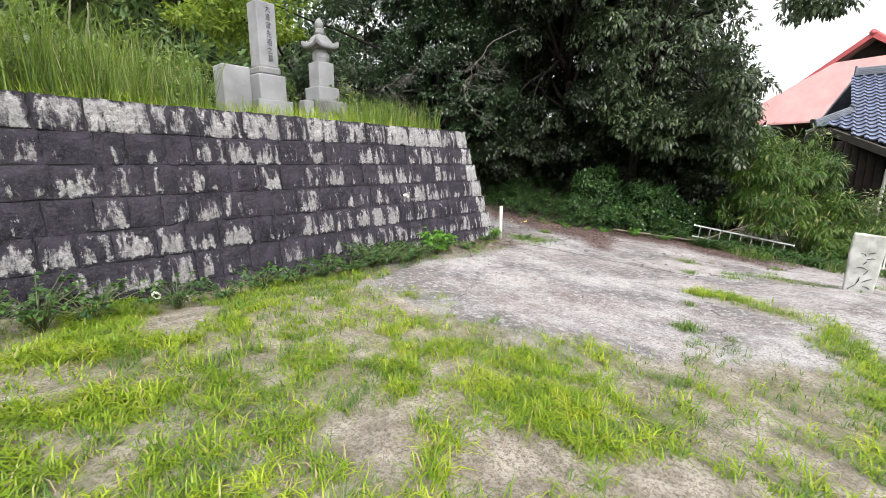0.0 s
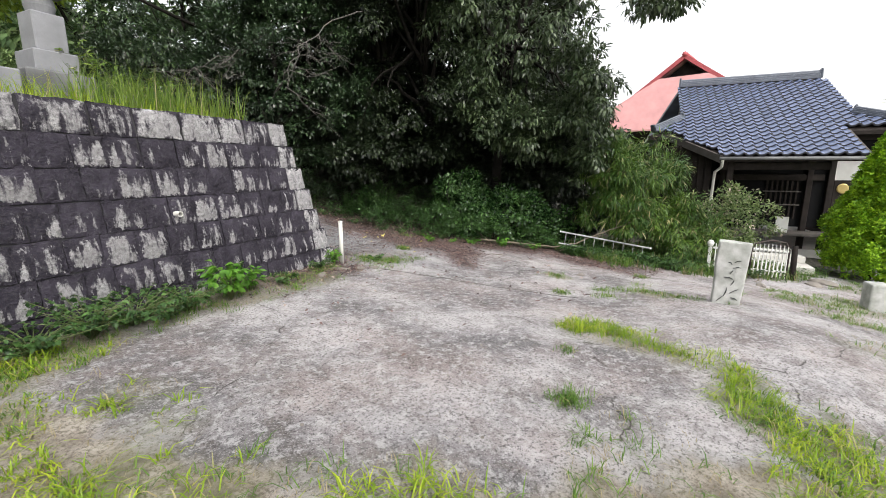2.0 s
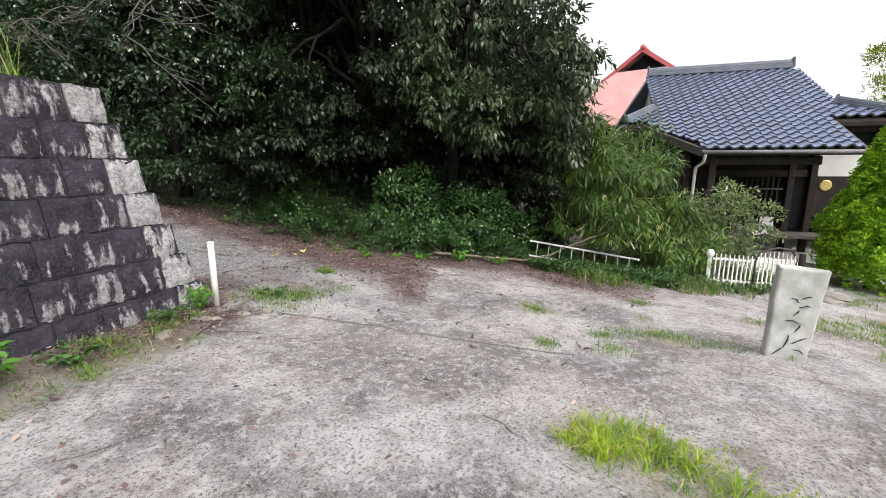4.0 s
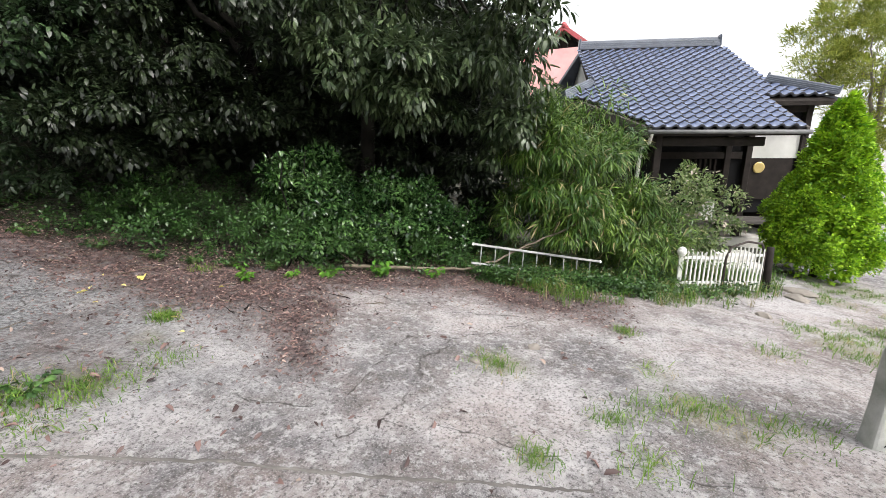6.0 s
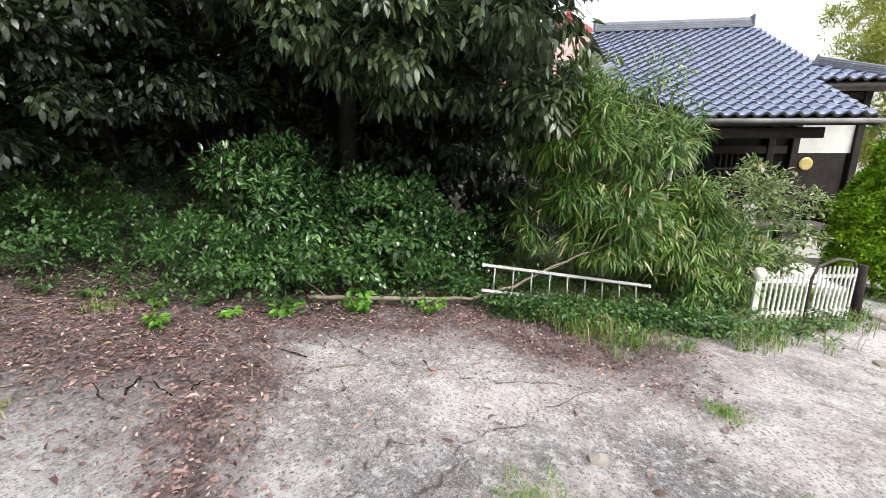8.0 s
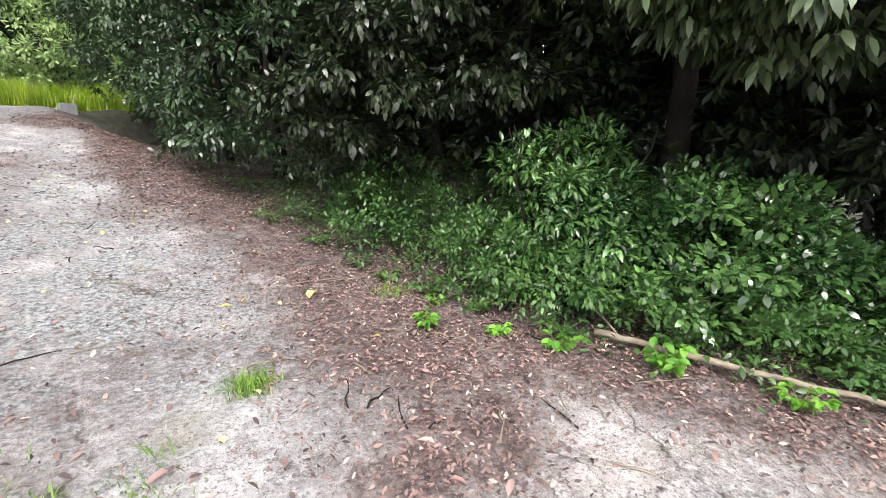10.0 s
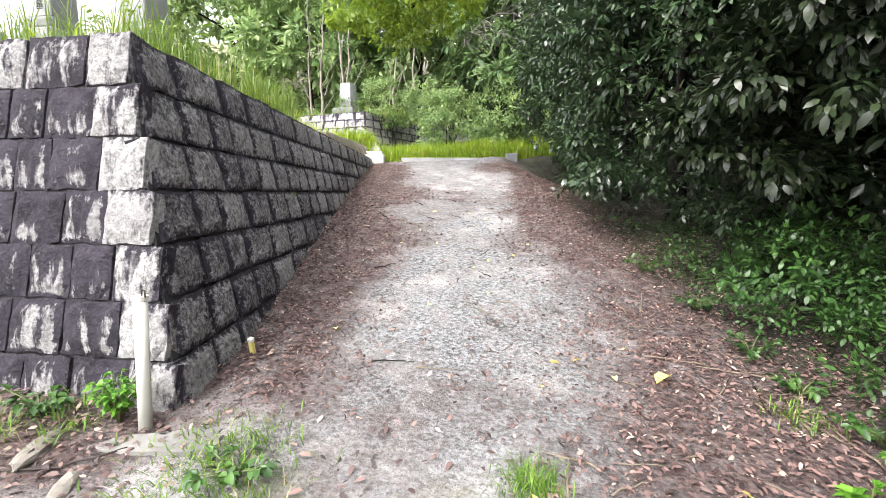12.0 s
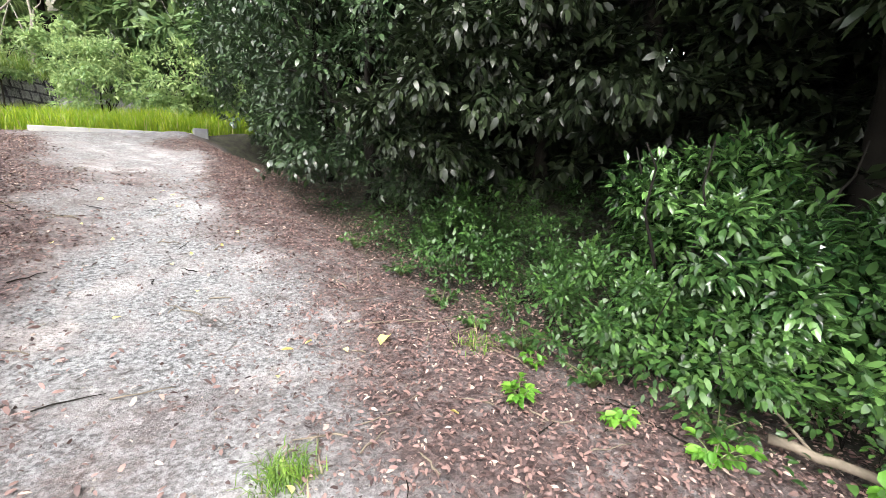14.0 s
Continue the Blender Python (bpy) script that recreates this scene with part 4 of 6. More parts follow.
# woodland above the lane
for x, y, h, r, mt, lab in ((-6.5, 24, 10, 3.4, "far_tree", "green woodland tree beyond the upper terrace"), (-1.5, 27, 12, 4.0, "far_tree", "tall woodland tree beyond the upper terrace"), (3.8, 26, 12, 4.0, "hill", "dark woodland tree above the lane"), (8.5, 22, 11, 4.0, "hill", "dark woodland tree above the lane"), (-12.5, 25, 11, 4.5, "far_tree", "green woodland tree beyond the graves"), (-8, 33, 14, 5.5, "hill", "tall dark tree on the hillside"), (1, 35, 15, 6, "hill", "tall dark tree on the hillside"), (9, 32, 15, 6, "hill", "tall dark tree on the hillside"), (-4, 29, 13, 5, "far_tree", "green tree on the hillside"), (-16, 30, 14, 6, "hill", "tall dark tree on the hillside"), (5, 31, 14, 5, "far_tree", "green tree on the hillside"), (-2, 43, 16, 8, "hill", "tall dark tree on the hillside")):
    tree("tree", (x, y), h * 0.8, (x, y, h * 0.42 + float(ground_z(x, y))), (r, r, h * 0.5), 85, 14, 0.85, 8, 0.5, mt, rng, lab, shell=0.55, trunk=0.2, simple=2, spread=0.08, limbs=4, floor=0.1)
tree("maple", (8.4, 13.6), 5.2, (3.6, 13.6, 5.5), (1.9, 1.3, 0.75), 45, 20, 0.4, 7, 0.12, "maple", rng, "yellow-green maple bough reaching over the lane", shell=0.2, trunk=0.09, simple=True, width=0.6, droop=0.3, floor=2.0, rise=(0.05, 0.95), limbs=3)
tree("tree", (23.0, -5.5), 7.5, (22.6, -5.4, 4.2), (2.6, 2.6, 3.8), 210, 22, 0.45, 10, 0.2, "pine", rng, "sunlit yellow-green tree behind the hall", shell=0.3, trunk=0.16, simple=2, width=0.16, droop=-0.5, bark="pale_bark")
tree("shrub", (3.0, 18.6), 1.6, (3.0, 18.8, 3.7), (1.0, 0.9, 1.0), 30, 18, 0.35, 8, 0.14, "far_tree", rng, "leafy green shrub at the head of the lane", "shrub", simple=2, trunk=0.03, stems=3, floor=0.05)
tree("shrub", (5.2, 18.8), 1.8, (5.2, 19.0, 3.7), (1.4, 1.0, 1.1), 40, 18, 0.4, 8, 0.16, "far_tree", rng, "pale green bushes at the head of the lane", "shrub", simple=2, trunk=0.03, stems=3, floor=0.05)
tree("shrub", (0.2, 19.4), 1.4, (0.2, 19.6, 4.6), (2.2, 0.9, 0.8), 40, 18, 0.35, 8, 0.14, "far_tree", rng, "pale green bushes on the far terrace", "shrub", simple=2, trunk=0.03, stems=3, floor=0.05)
for x, y, h in ((-3.4, 20.6, 6.0), (-2.7, 20.9, 6.4), (-2.9, 21.6, 5.5), (-0.3, 21.2, 5.2), (0.1, 21.8, 4.6), (-4.6, 21.5, 6.2)):
    z = float(ground_z(x, y))
    root = empty("bare_tree", Matrix.Translation((x, y, z - 0.05)), "thin pale bare tree trunk with forked limbs", "tree", "bare trunks above the terrace")
    pts = wobble([(0, 0, 0), (rng.uniform(-0.2, 0.2), 0, h * 0.5), (rng.uniform(-0.4, 0.4), 0, h)], 0.05, 5, rng)
    part("trunk", tube_bm(pts, [0.07 * (1 - 0.7 * i / 10) for i in range(11)], 7), M["pale_bark"], root)
    for i in range(4):
        s = pts[3 + i]
        e = s + Vector((rng.uniform(-0.9, 0.9), rng.uniform(-0.4, 0.4), rng.uniform(0.8, 1.6)))
        part("limb", tube_bm(wobble([s, e], 0.06, 4, rng), [0.035, 0.028, 0.02, 0.014, 0.008], 5), M["pale_bark"], root)


def conifer(foot, apex, radius, rng):
    """A clipped cone of upright leaf fans."""
    base = float(ground_z(*foot))
    root = empty("conifer", Matrix.Translation((foot[0], foot[1], base)), "bright green cone-shaped conifer with dense fans of foliage", "conifer")
    h = apex - base
    part("trunk", tube_bm([(0, 0, -0.05), (0.02, 0, h * 0.5), (0, 0.01, h * 0.93)], [0.07, 0.05, 0.01], 8), M["bark"], root)
    def tufts_on(n, per, depth, lo, hi, leaf):
        u = rng.uniform(0, 1, n) ** 0.62
        z = 0.25 + (h - 0.32) * (1 - u)
        a = rng.uniform(0, math.tau, n)
        prof = radius * np.clip(1.12 * np.sin(np.clip(u * 1.75 + 0.05, 0, 1.8)) * (0.55 + 0.45 * u), 0.02, 1.0)
        r = prof * depth * (0.95 + 0.16 * noise2(a * 2.2, z * 3.0, 1.9, 4) + rng.uniform(-0.1, 0.05, n))
        out = unit(np.stack([np.cos(a), np.sin(a), 0.6 * np.ones(n)], 1))
        p = np.stack([np.cos(a) * r, np.sin(a) * r, z], 1)
        k = np.repeat(np.arange(n), per)
        ball = unit(rng.normal(size=(n * per, 3)) + out[k] * 0.9)
        size = (rng.uniform(lo, hi, n) * np.clip(prof / (0.3 * radius), 0.4, 1.0))[k][:, None]
        return sprays(rng, p[k] + ball * size * np.array([[1, 1, 1.2]]), ball, 1, 0.008, -0.4, leaf, 0.6)
    sets = [tufts_on(330, 130, 0.92, 0.09, 0.16, 0.062), tufts_on(220, 60, 0.6, 0.14, 0.22, 0.13)]
    leaves("crown", *[np.concatenate(c) for c in zip(*sets)], M["conifer"], root, simple=2)


conifer((15.5, -1.72), 2.45, 0.95, rng)

# ---- the hall with a porch roof ----
EAVE = Vector((15.97, 1.44, 0))
HE = Vector((0.213, -0.977, 0)).normalized()
HD = Vector((0.977, 0.213, 0)).normalized()
HALL_M = Matrix(((HE.x, HD.x, 0, EAVE.x), (HE.y, HD.y, 0, EAVE.y), (0, 0, 1, 0), (0, 0, 0, 1)))
FLOOR_Z = -1.2


def roof_z(d):
    return 1.79 + 0.465 * d + 0.0075 * d * d


hall = empty("temple_hall", HALL_M, "old dark wooden temple hall with blue glazed tile roof and porch", "house")


def slab(pts, thick):
    """A slab under a polygon of points."""
    b = bmesh.new()
    top = [b.verts.new(p) for p in pts]
    low = [b.verts.new((p[0], p[1], p[2] - thick)) for p in pts]
    b.faces.new(top)
    b.faces.new(low[::-1])
    for i in range(len(pts)):
        j = (i + 1) % len(pts)
        b.faces.new((top[j], top[i], low[i], low[j]))
    bmesh.ops.recalc_face_normals(b, faces=b.faces)
    return b


E0, E1, R0, R1, RD = -0.02, 3.05, -0.84, 3.44, 5.35
roof_pts = [(E0, 0, roof_z(0)), (E1, 0, roof_z(0)), (E1, 1.55, roof_z(1.55)), (4.75, 1.55, roof_z(1.55)), (R1 + 0.1, 2.6, roof_z(2.6)), (R1, RD, roof_z(RD)), (R0, RD, roof_z(RD)), (R0 - 0.1, 2.6, roof_z(2.6)), (-1.9, 1.55, roof_z(1.55)), (-1.25, 1.5, roof_z(1.5))]
roof = part("roof", slab([(a, b, c - 0.05) for a, b, c in roof_pts], 0.10), M["old_wood"], hall, "blue glazed pantile roof")
back_z = roof_z(RD)
part("rear_roof", slab([(R0, RD, back_z), (R1, RD, back_z), (4.75, 9.2, 2.6), (-1.9, 9.2, 2.6)], 0.12), M["tile_ridge"], hall)
part("side_roof", slab([(-1.9, 1.55, roof_z(1.55)), (R0, 2.6, roof_z(2.6)), (R0, 8.1, roof_z(2.6)), (-1.9, 9.2, roof_z(1.55))], 0.1), M["tile_ridge"], hall)
part("side_roof", slab([(4.75, 1.55, roof_z(1.55)), (4.75, 9.2, roof_z(1.55)), (R1, 8.1, roof_z(2.6)), (R1, 2.6, roof_z(2.6))], 0.1), M["tile_ridge"], hall)
for e in (R0 + 0.16, R1 - 0.16):
    b = slab([(e - 0.03, 2.6, roof_z(2.6)), (e + 0.03, 2.6, roof_z(2.6)), (e + 0.03, RD, back_z - 0.1), (e - 0.03, RD, back_z - 0.1)], 0.02)
    bmesh.ops.delete(b, geom=list(b.verts), context="VERTS")
    tri = [(2.6, roof_z(2.6) - 0.1), (8.1, roof_z(2.6) - 0.1), (RD, back_z - 0.12)]
    s = [[b.verts.new((e + k, d, z)) for d, z in tri] for k in (-0.03, 0.03)]
    b.faces.new(s[0])
    b.faces.new(s[1][::-1])
    for i in range(3):
        j = (i + 1) % 3
        b.faces.new((s[0][j], s[0][i], s[1][i], s[1][j]))
    part("gable", b, M["plaster"], hall, "white plaster gable")


def pantile_mesh():
    """One glazed pantile: a shallow trough and a roll, rounded at its lower edge."""
    b = bmesh.new()
    w, ln = 0.265, 0.27
    prof = [(-0.5, 0.03), (-0.36, 0.066), (-0.2, 0.055), (-0.05, 0.012), (0.15, 0.0), (0.35, 0.010), (0.5, 0.034)]
    rows = []
    for y, lift in ((0.0, 0.05), (0.06, 0.046), (ln + 0.03, 0.0)):
        rows.append([b.verts.new((x * w, y - (0.018 if y == 0 else 0) * math.cos(x * 2.5), z + lift)) for x, z in prof])
    for p, q in zip(rows, rows[1:]):
        for i in range(len(prof) - 1):
            b.faces.new((p[i], p[i + 1], q[i + 1], q[i]))
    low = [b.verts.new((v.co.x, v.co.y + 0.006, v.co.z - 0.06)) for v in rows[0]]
    # lip faces carry the dark step shadow as their own colour
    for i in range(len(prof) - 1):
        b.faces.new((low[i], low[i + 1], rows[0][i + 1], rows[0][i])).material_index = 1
    for f in b.faces:
        f.smooth = f.calc_center_median().z > 0.02
    me = bpy.data.meshes.new("tile")
    b.to_mesh(me)
    b.free()
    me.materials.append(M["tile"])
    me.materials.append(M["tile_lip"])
    return me


def roof_left(d):
    if d < 1.5:
        return E0 + (-1.25 - E0) * d / 1.5
    if d < 2.6:
        return -1.9 + (d - 1.55) / 1.05 * (R0 - 0.1 + 1.9)
    return R0 - 0.1 + 0.1 * (d - 2.6) / (RD - 2.6)


def roof_right(d):
    if d < 1.5:
        return E1
    if d < 2.6:
        return 4.75 - (d - 1.55) / 1.05 * (4.75 - R1 - 0.1)
    return R1 + 0.1 - 0.1 * (d - 2.6) / (RD - 2.6)


tile_me = pantile_mesh()
d, row, laid = 0.0, 0, 0
rest_v, rest_f, rest_mi = [], [], []
while d < RD - 0.1:
    z0, z1 = roof_z(d), roof_z(d + 0.27)
    ang = math.degrees(math.atan2(z1 - z0, 0.27))
    i0, i1 = math.ceil(roof_left(d) / 0.265), math.floor(roof_right(d) / 0.265)
    for i in range(i0, i1 + 1):
        m = pose(i * 0.265, d, z0, ang)
        if laid < 300:
            ob = new("tile", tile_me)
            ob.parent = roof
            ob.matrix_basis = m
            laid += 1
        else:
            k = len(rest_v)
            rest_v += [tuple(m @ v.co) for v in tile_me.vertices]
            rest_f += [[k + j for j in f.vertices] for f in tile_me.polygons]
            rest_mi += [f.material_index for f in tile_me.polygons]
    d += 0.27 * math.cos(math.radians(ang))
    row += 1
rest = bpy.data.meshes.new("upper_tiles")
rest.from_pydata(rest_v, [], rest_f)
rest.materials.append(M["tile"])
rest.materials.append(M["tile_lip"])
rest.polygons.foreach_set("material_index", np.array(rest_mi, np.int32))
rest.polygons.foreach_set("use_smooth", np.ones(len(rest.polygons), bool))
ob = new("upper_tiles", rest)
ob.parent = roof
tagged(ob, "rows of blue glazed tiles", kind="stuff")


def ridge(a, b, size):
    """A built-up ridge: stacked flat courses with a round cap and end tile."""
    a, b = Vector(a), Vector(b)
    bm = bmesh.new()
    u = (b - a).normalized()
    v = Vector((0, 0, 1)).cross(u).normalized()
    w = u.cross(v)
    prof = [(-0.5, 0), (-0.5, 0.22), (-0.42, 0.25), (-0.42, 0.42), (-0.36, 0.45), (-0.36, 0.62), (-0.24, 0.66), (-0.2, 0.85), (0, 0.95), (0.2, 0.85), (0.24, 0.66), (0.36, 0.62), (0.36, 0.45), (0.42, 0.42), (0.42, 0.25), (0.5, 0.22), (0.5, 0)]
    r = [[bm.verts.new(p + v * x * size + w * z * size) for x, z in prof] for p in (a, b)]
    for i in range(len(prof)):
        j = (i + 1) % len(prof)
        bm.faces.new((r[0][i], r[0][j], r[1][j], r[1][i]))
    bm.faces.new(r[0])
    bm.faces.new(r[1][::-1])
    for p in (a, b):
        box_bm(size * 1.15, size * 0.25, size * 1.15, (0, 0, 0), 0.03, Matrix(((v.x, u.x, w.x, p.x), (v.y, u.y, w.y, p.y), (v.z, u.z, w.z, p.z), (0, 0, 0, 1))), 0.25, bm)
    bmesh.ops.recalc_face_normals(bm, faces=bm.faces)
    return bm


part("ridge", ridge((R0, RD, back_z + 0.02), (R1, RD, back_z + 0.02), 0.3), M["tile_ridge"], roof, "grey stacked ridge tiles")
part("hip_ridge", ridge((R0 - 0.05, 2.55, roof_z(2.55) + 0.04), (-1.75, 1.68, roof_z(1.68) + 0.04), 0.2), M["tile_ridge"], roof, "grey hip ridge tiles")
part("hip_ridge", ridge((R1 + 0.05, 2.55, roof_z(2.55) + 0.04), (4.65, 1.65, roof_z(1.65) + 0.04), 0.2), M["tile_ridge"], roof, "grey hip ridge tiles")
for e, f in ((E0 - 0.05, -1.3), (E1 + 0.05, E1 + 0.05)):
    b = slab([(e - 0.03, -0.02, roof_z(0) + 0.02), (e + 0.03, -0.02, roof_z(0) + 0.02), (f + 0.03, 1.5, roof_z(1.5) + 0.02), (f - 0.03, 1.5, roof_z(1.5) + 0.02)], 0.2)
    part("bargeboard", b, M["grey_wood"], hall, "grey weathered bargeboard")
part("gutter", tube_bm([(E0 - 0.1, -0.07, 1.73), (1.5, -0.07, 1.72), (E1 + 0.1, -0.07, 1.71)], 0.045, 8), M["granite_old"], hall, "grey eaves gutter")
part("downpipe", tube_bm([(E0 - 0.02, -0.05, 1.7), (E0 + 0.0, 0.12, 1.5), (E0 - 0.12, 0.3, 1.36), (E0 - 0.14, 0.32, 0.4), (E0 - 0.14, 0.32, FLOOR_Z)], 0.04, 8), M["pvc"], hall, "pale crooked downpipe")
WALL_D = 2.05
HS = 1.62 - FLOOR_Z
for e in (0.22,):
    part("post", box_bm(0.16, 0.16, 1.66 - FLOOR_Z, (e, 0.3, FLOOR_Z), 0.015), M["old_wood"], hall)
for e in (-1.4, 0.35, 2.55, 3.05, 4.3):
    part("post", box_bm(0.15, 0.15, 2.5 - FLOOR_Z, (e, WALL_D - 0.05, FLOOR_Z), 0.012), M["old_wood"], hall)
part("beam", box_bm(2.5, 0.12, 0.2, (1.2, 0.3, 1.42), 0.012), M["old_wood"], hall)
part("beam", box_bm(4.4, 0.12, 0.18, (0.7, WALL_D - 0.04, 1.1), 0.012), M["old_wood"], hall)
part("beam", box_bm(5.9, 0.12, 0.16, (1.45, WALL_D - 0.04, 2.25), 0.012), M["old_wood"], hall)
part("wall", box_bm(5.9, 0.1, 2.55 - FLOOR_Z - 0.9, (1.45, WALL_D + 0.06, FLOOR_Z + 0.9)), M["porch_shade"], hall, "timber front wall with the porch's shade in its near-black colour")
for e, w in ((-1.44, 0.1), (4.35, 0.1)):
    part("wall", box_bm(w, 6.5, 2.55 - FLOOR_Z, (e, WALL_D + 3.3, FLOOR_Z)), M["old_wood"], hall)
part("plaster_panel", box_bm(1.1, 0.04, 0.62, (3.68, WALL_D - 0.03, 1.12)), M["plaster"], hall, "white plaster panel")
part("board_panel", box_bm(1.0, 0.04, 1.1, (3.66, WALL_D - 0.02, 0.05)), M["old_wood"], hall, "brown board panel")
b = lathe_bm([(0.0, 0), (0.135, 0), (0.145, 0.015), (0.12, 0.03), (0.05, 0.032), (0.0, 0.032)], 24)
bmesh.ops.transform(b, matrix=pose(3.36, WALL_D - 0.045, 0.88, 90), verts=b.verts)
part("disc", b, M["gold"], hall, "round gilt disc")
for i in range(7):
    part("lattice_bar", box_bm(0.05, 0.04, 1.15, (1.55 + i * 0.125, WALL_D - 0.03, -0.05), 0.005), M["old_wood"], hall)
for z in (0.35, 0.75):
    part("lattice_rail", box_bm(0.95, 0.03, 0.04, (1.93, WALL_D - 0.06, z), 0.004), M["grey_wood"], hall)
part("door", box_bm(1.0, 0.04, 1.5, (0.95, WALL_D - 0.02, -0.4), 0.005), M["porch_shade"], hall, "dark sliding door")
part("veranda", box_bm(4.4, 0.9, 0.08, (1.5, WALL_D - 0.5, -0.48), 0.01), M["grey_wood"], hall)
part("base", box_bm(6.0, 7.0, 0.35, (1.45, WALL_D + 3.3, FLOOR_Z - 0.1), 0.02), M["pale_concrete"], hall, "pale concrete base")
part("notice", box_bm(0.3, 0.02, 0.45, (1.75, 0.9, -0.35), 0.004), M["white_paint"], hall, "white paper notice")
for i in range(9):
    part("wall_board", box_bm(0.165, 0.03, roof_z(1.3) - 0.25 - FLOOR_Z, (-1.62 + i * 0.17, 1.42 - i * 0.09, FLOOR_Z), 0.006), M["old_wood"], hall)
part("annex_wall", box_bm(1.7, 0.5, 1.95 - FLOOR_Z, (-0.92, 1.8, FLOOR_Z)), M["old_wood"], hall)

# ---- the red-roofed building behind ----
RED = empty("red_roofed_house", pose(35.1, 5.05, -1.2, 0, 0, -6), "building with faded red sheet-metal roof behind the hall", "house")


def gable_house(root, half, depth, eave, apex):
    rp = []
    for sgn in (-1, 1):
        pts = [(-0.6, 0, apex), (depth, 0, apex), (depth, sgn * half, eave), (-0.6, sgn * half, eave)]
        part("roof", slab(pts, 0.12), M["pink_roof"], root, "faded red sheet roof")
        b = slab([(-0.75, 0, apex + 0.16), (-0.5, 0, apex + 0.16), (-0.5, sgn * half * 0.62, apex - (apex - eave) * 0.62 + 0.14), (-0.75, sgn * half * 0.62, apex - (apex - eave) * 0.62 + 0.14)], 0.3)
        part("bargeboard", b, M["red_roof"], root, "red painted bargeboard")
    b = bmesh.new()
    tri = [(-half * 0.9, eave), (half * 0.9, eave), (0, apex - 0.2)]
    s = [[b.verts.new((x, y, z)) for y, z in tri] for x in (0.0, 0.2)]
    b.faces.new(s[0][::-1])
    b.faces.new(s[1])
    for i in range(3):
        j = (i + 1) % 3
        b.faces.new((s[0][i], s[0][j], s[1][j], s[1][i]))
    # the shadow inside the gable is put into its colour by the dark wood
    part("gable", b, M["old_wood"], root, "gable coloured dark for the shadow inside its bargeboards")
    part("skirt_roof", slab([(-2.2, -half * 1.25, eave - 0.7), (-0.75, -half * 0.27, eave + 2.65), (-0.75, half * 0.27, eave + 2.65), (-2.2, half * 1.25, eave - 0.7)], 0.1), M["pink_roof"], root, "faded red skirt roof")
    part("wall", box_bm(depth, half * 1.7, eave, (depth / 2, 0, 0)), M["old_wood"], root)
    part("ridge_cap", tube_bm([(-0.8, 0, apex + 0.12), (depth, 0, apex + 0.12)], 0.16, 8), M["red_roof"], root)


gable_house(RED, 5.3, 9.0, 5.9, 9.75)

# ---- graves on the terrace ----
GRAVE_TURN = 10.6


def stone_at(name, x, y, z, label, category="gravestone", turn=GRAVE_TURN, group=""):
    return empty(name, pose(x, y, z, 0, 0, turn), label, category, group)


def terrace(x, y):
    return float(ground_z(x, y))


z = terrace(2.27, 7.5)
g = stone_at("gravestone", 2.27, 7.5, z + 0.0, "tall polished grey granite family gravestone with carved writing")
part("lower_base", box_bm(0.68, 0.68, 0.34, (0, 0, 0), 0.012), M["granite"], g)
part("upper_base", box_bm(0.52, 0.52, 0.36, (0, 0, 0.34), 0.012), M["granite"], g)
part("plinth", box_bm(0.42, 0.42, 0.12, (0, 0, 0.70), 0.03), M["granite_old"], g, "dark weathered plinth")
b = box_bm(0.36, 0.35, 0.88, (0, 0, 0.82), 0.01)
bmesh.ops.translate(b, verts=[b.verts.new((0, 0, 1.76))], vec=(0, 0, 0))
b.verts.ensure_lookup_table()
tip = b.verts[-1]
tops = sorted([f for f in b.faces if f.normal.z > 0.9], key=lambda f: -f.calc_area())
b.normal_update()
tops = sorted([f for f in b.faces if f.calc_center_median().z > 1.69], key=lambda f: -f.calc_area())
ring = list(tops[0].verts)
bmesh.ops.delete(b, geom=[tops[0]], context="FACES_ONLY")
for i in range(len(ring)):
    b.faces.new((ring[i], ring[(i + 1) % len(ring)], tip))
bmesh.ops.recalc_face_normals(b, faces=b.faces)
part("shaft", b, M["granite"], g)
g.matrix_world = g.matrix_world @ Matrix.Diagonal((0.86, 0.86, 1.08, 1))


def writing(text, size, m, mat, parent, name="inscription", depth=0.002):
    cu = bpy.data.curves.new(name, "FONT")
    cu.body, cu.size, cu.extrude = text, size, depth
    cu.align_x, cu.align_y = "CENTER", "CENTER"
    ob = new(name, cu)
    me = bpy.data.meshes.new_from_object(ob.evaluated_get(bpy.context.evaluated_depsgraph_get()))
    bpy.data.objects.remove(ob)
    if len(me.vertices) == 0:
        return None
    me.materials.append(mat)
    ob = new(name, me)
    ob.parent = parent
    ob.matrix_basis = m
    return ob


for i, ch in enumerate("大島家先祖之墓"):
    writing(ch, 0.105, pose(0.03, -0.177, 1.60 - i * 0.112, 90), M["carved"], g, "character")

for x, y, w, h, lab in ((1.67, 7.1, 0.40, 0.79, "plain grey granite side stone in the grass"), (2.87, 7.35, 0.19, 0.45, "small grey offering stone in the grass"), (3.72, 7.85, 0.3, 0.3, "low grey stone beside the stupa")):
    o = stone_at("stone_block", x, y, terrace(x, y) - 0.03, lab, "stone")
    part("body", box_bm(w, w * 0.8, h, (0, 0, 0), 0.015), M["granite"], o)
    part("foot", box_bm(w * 1.15, w * 0.95, 0.08, (0, 0, 0.0), 0.01), M["granite_old"], o)

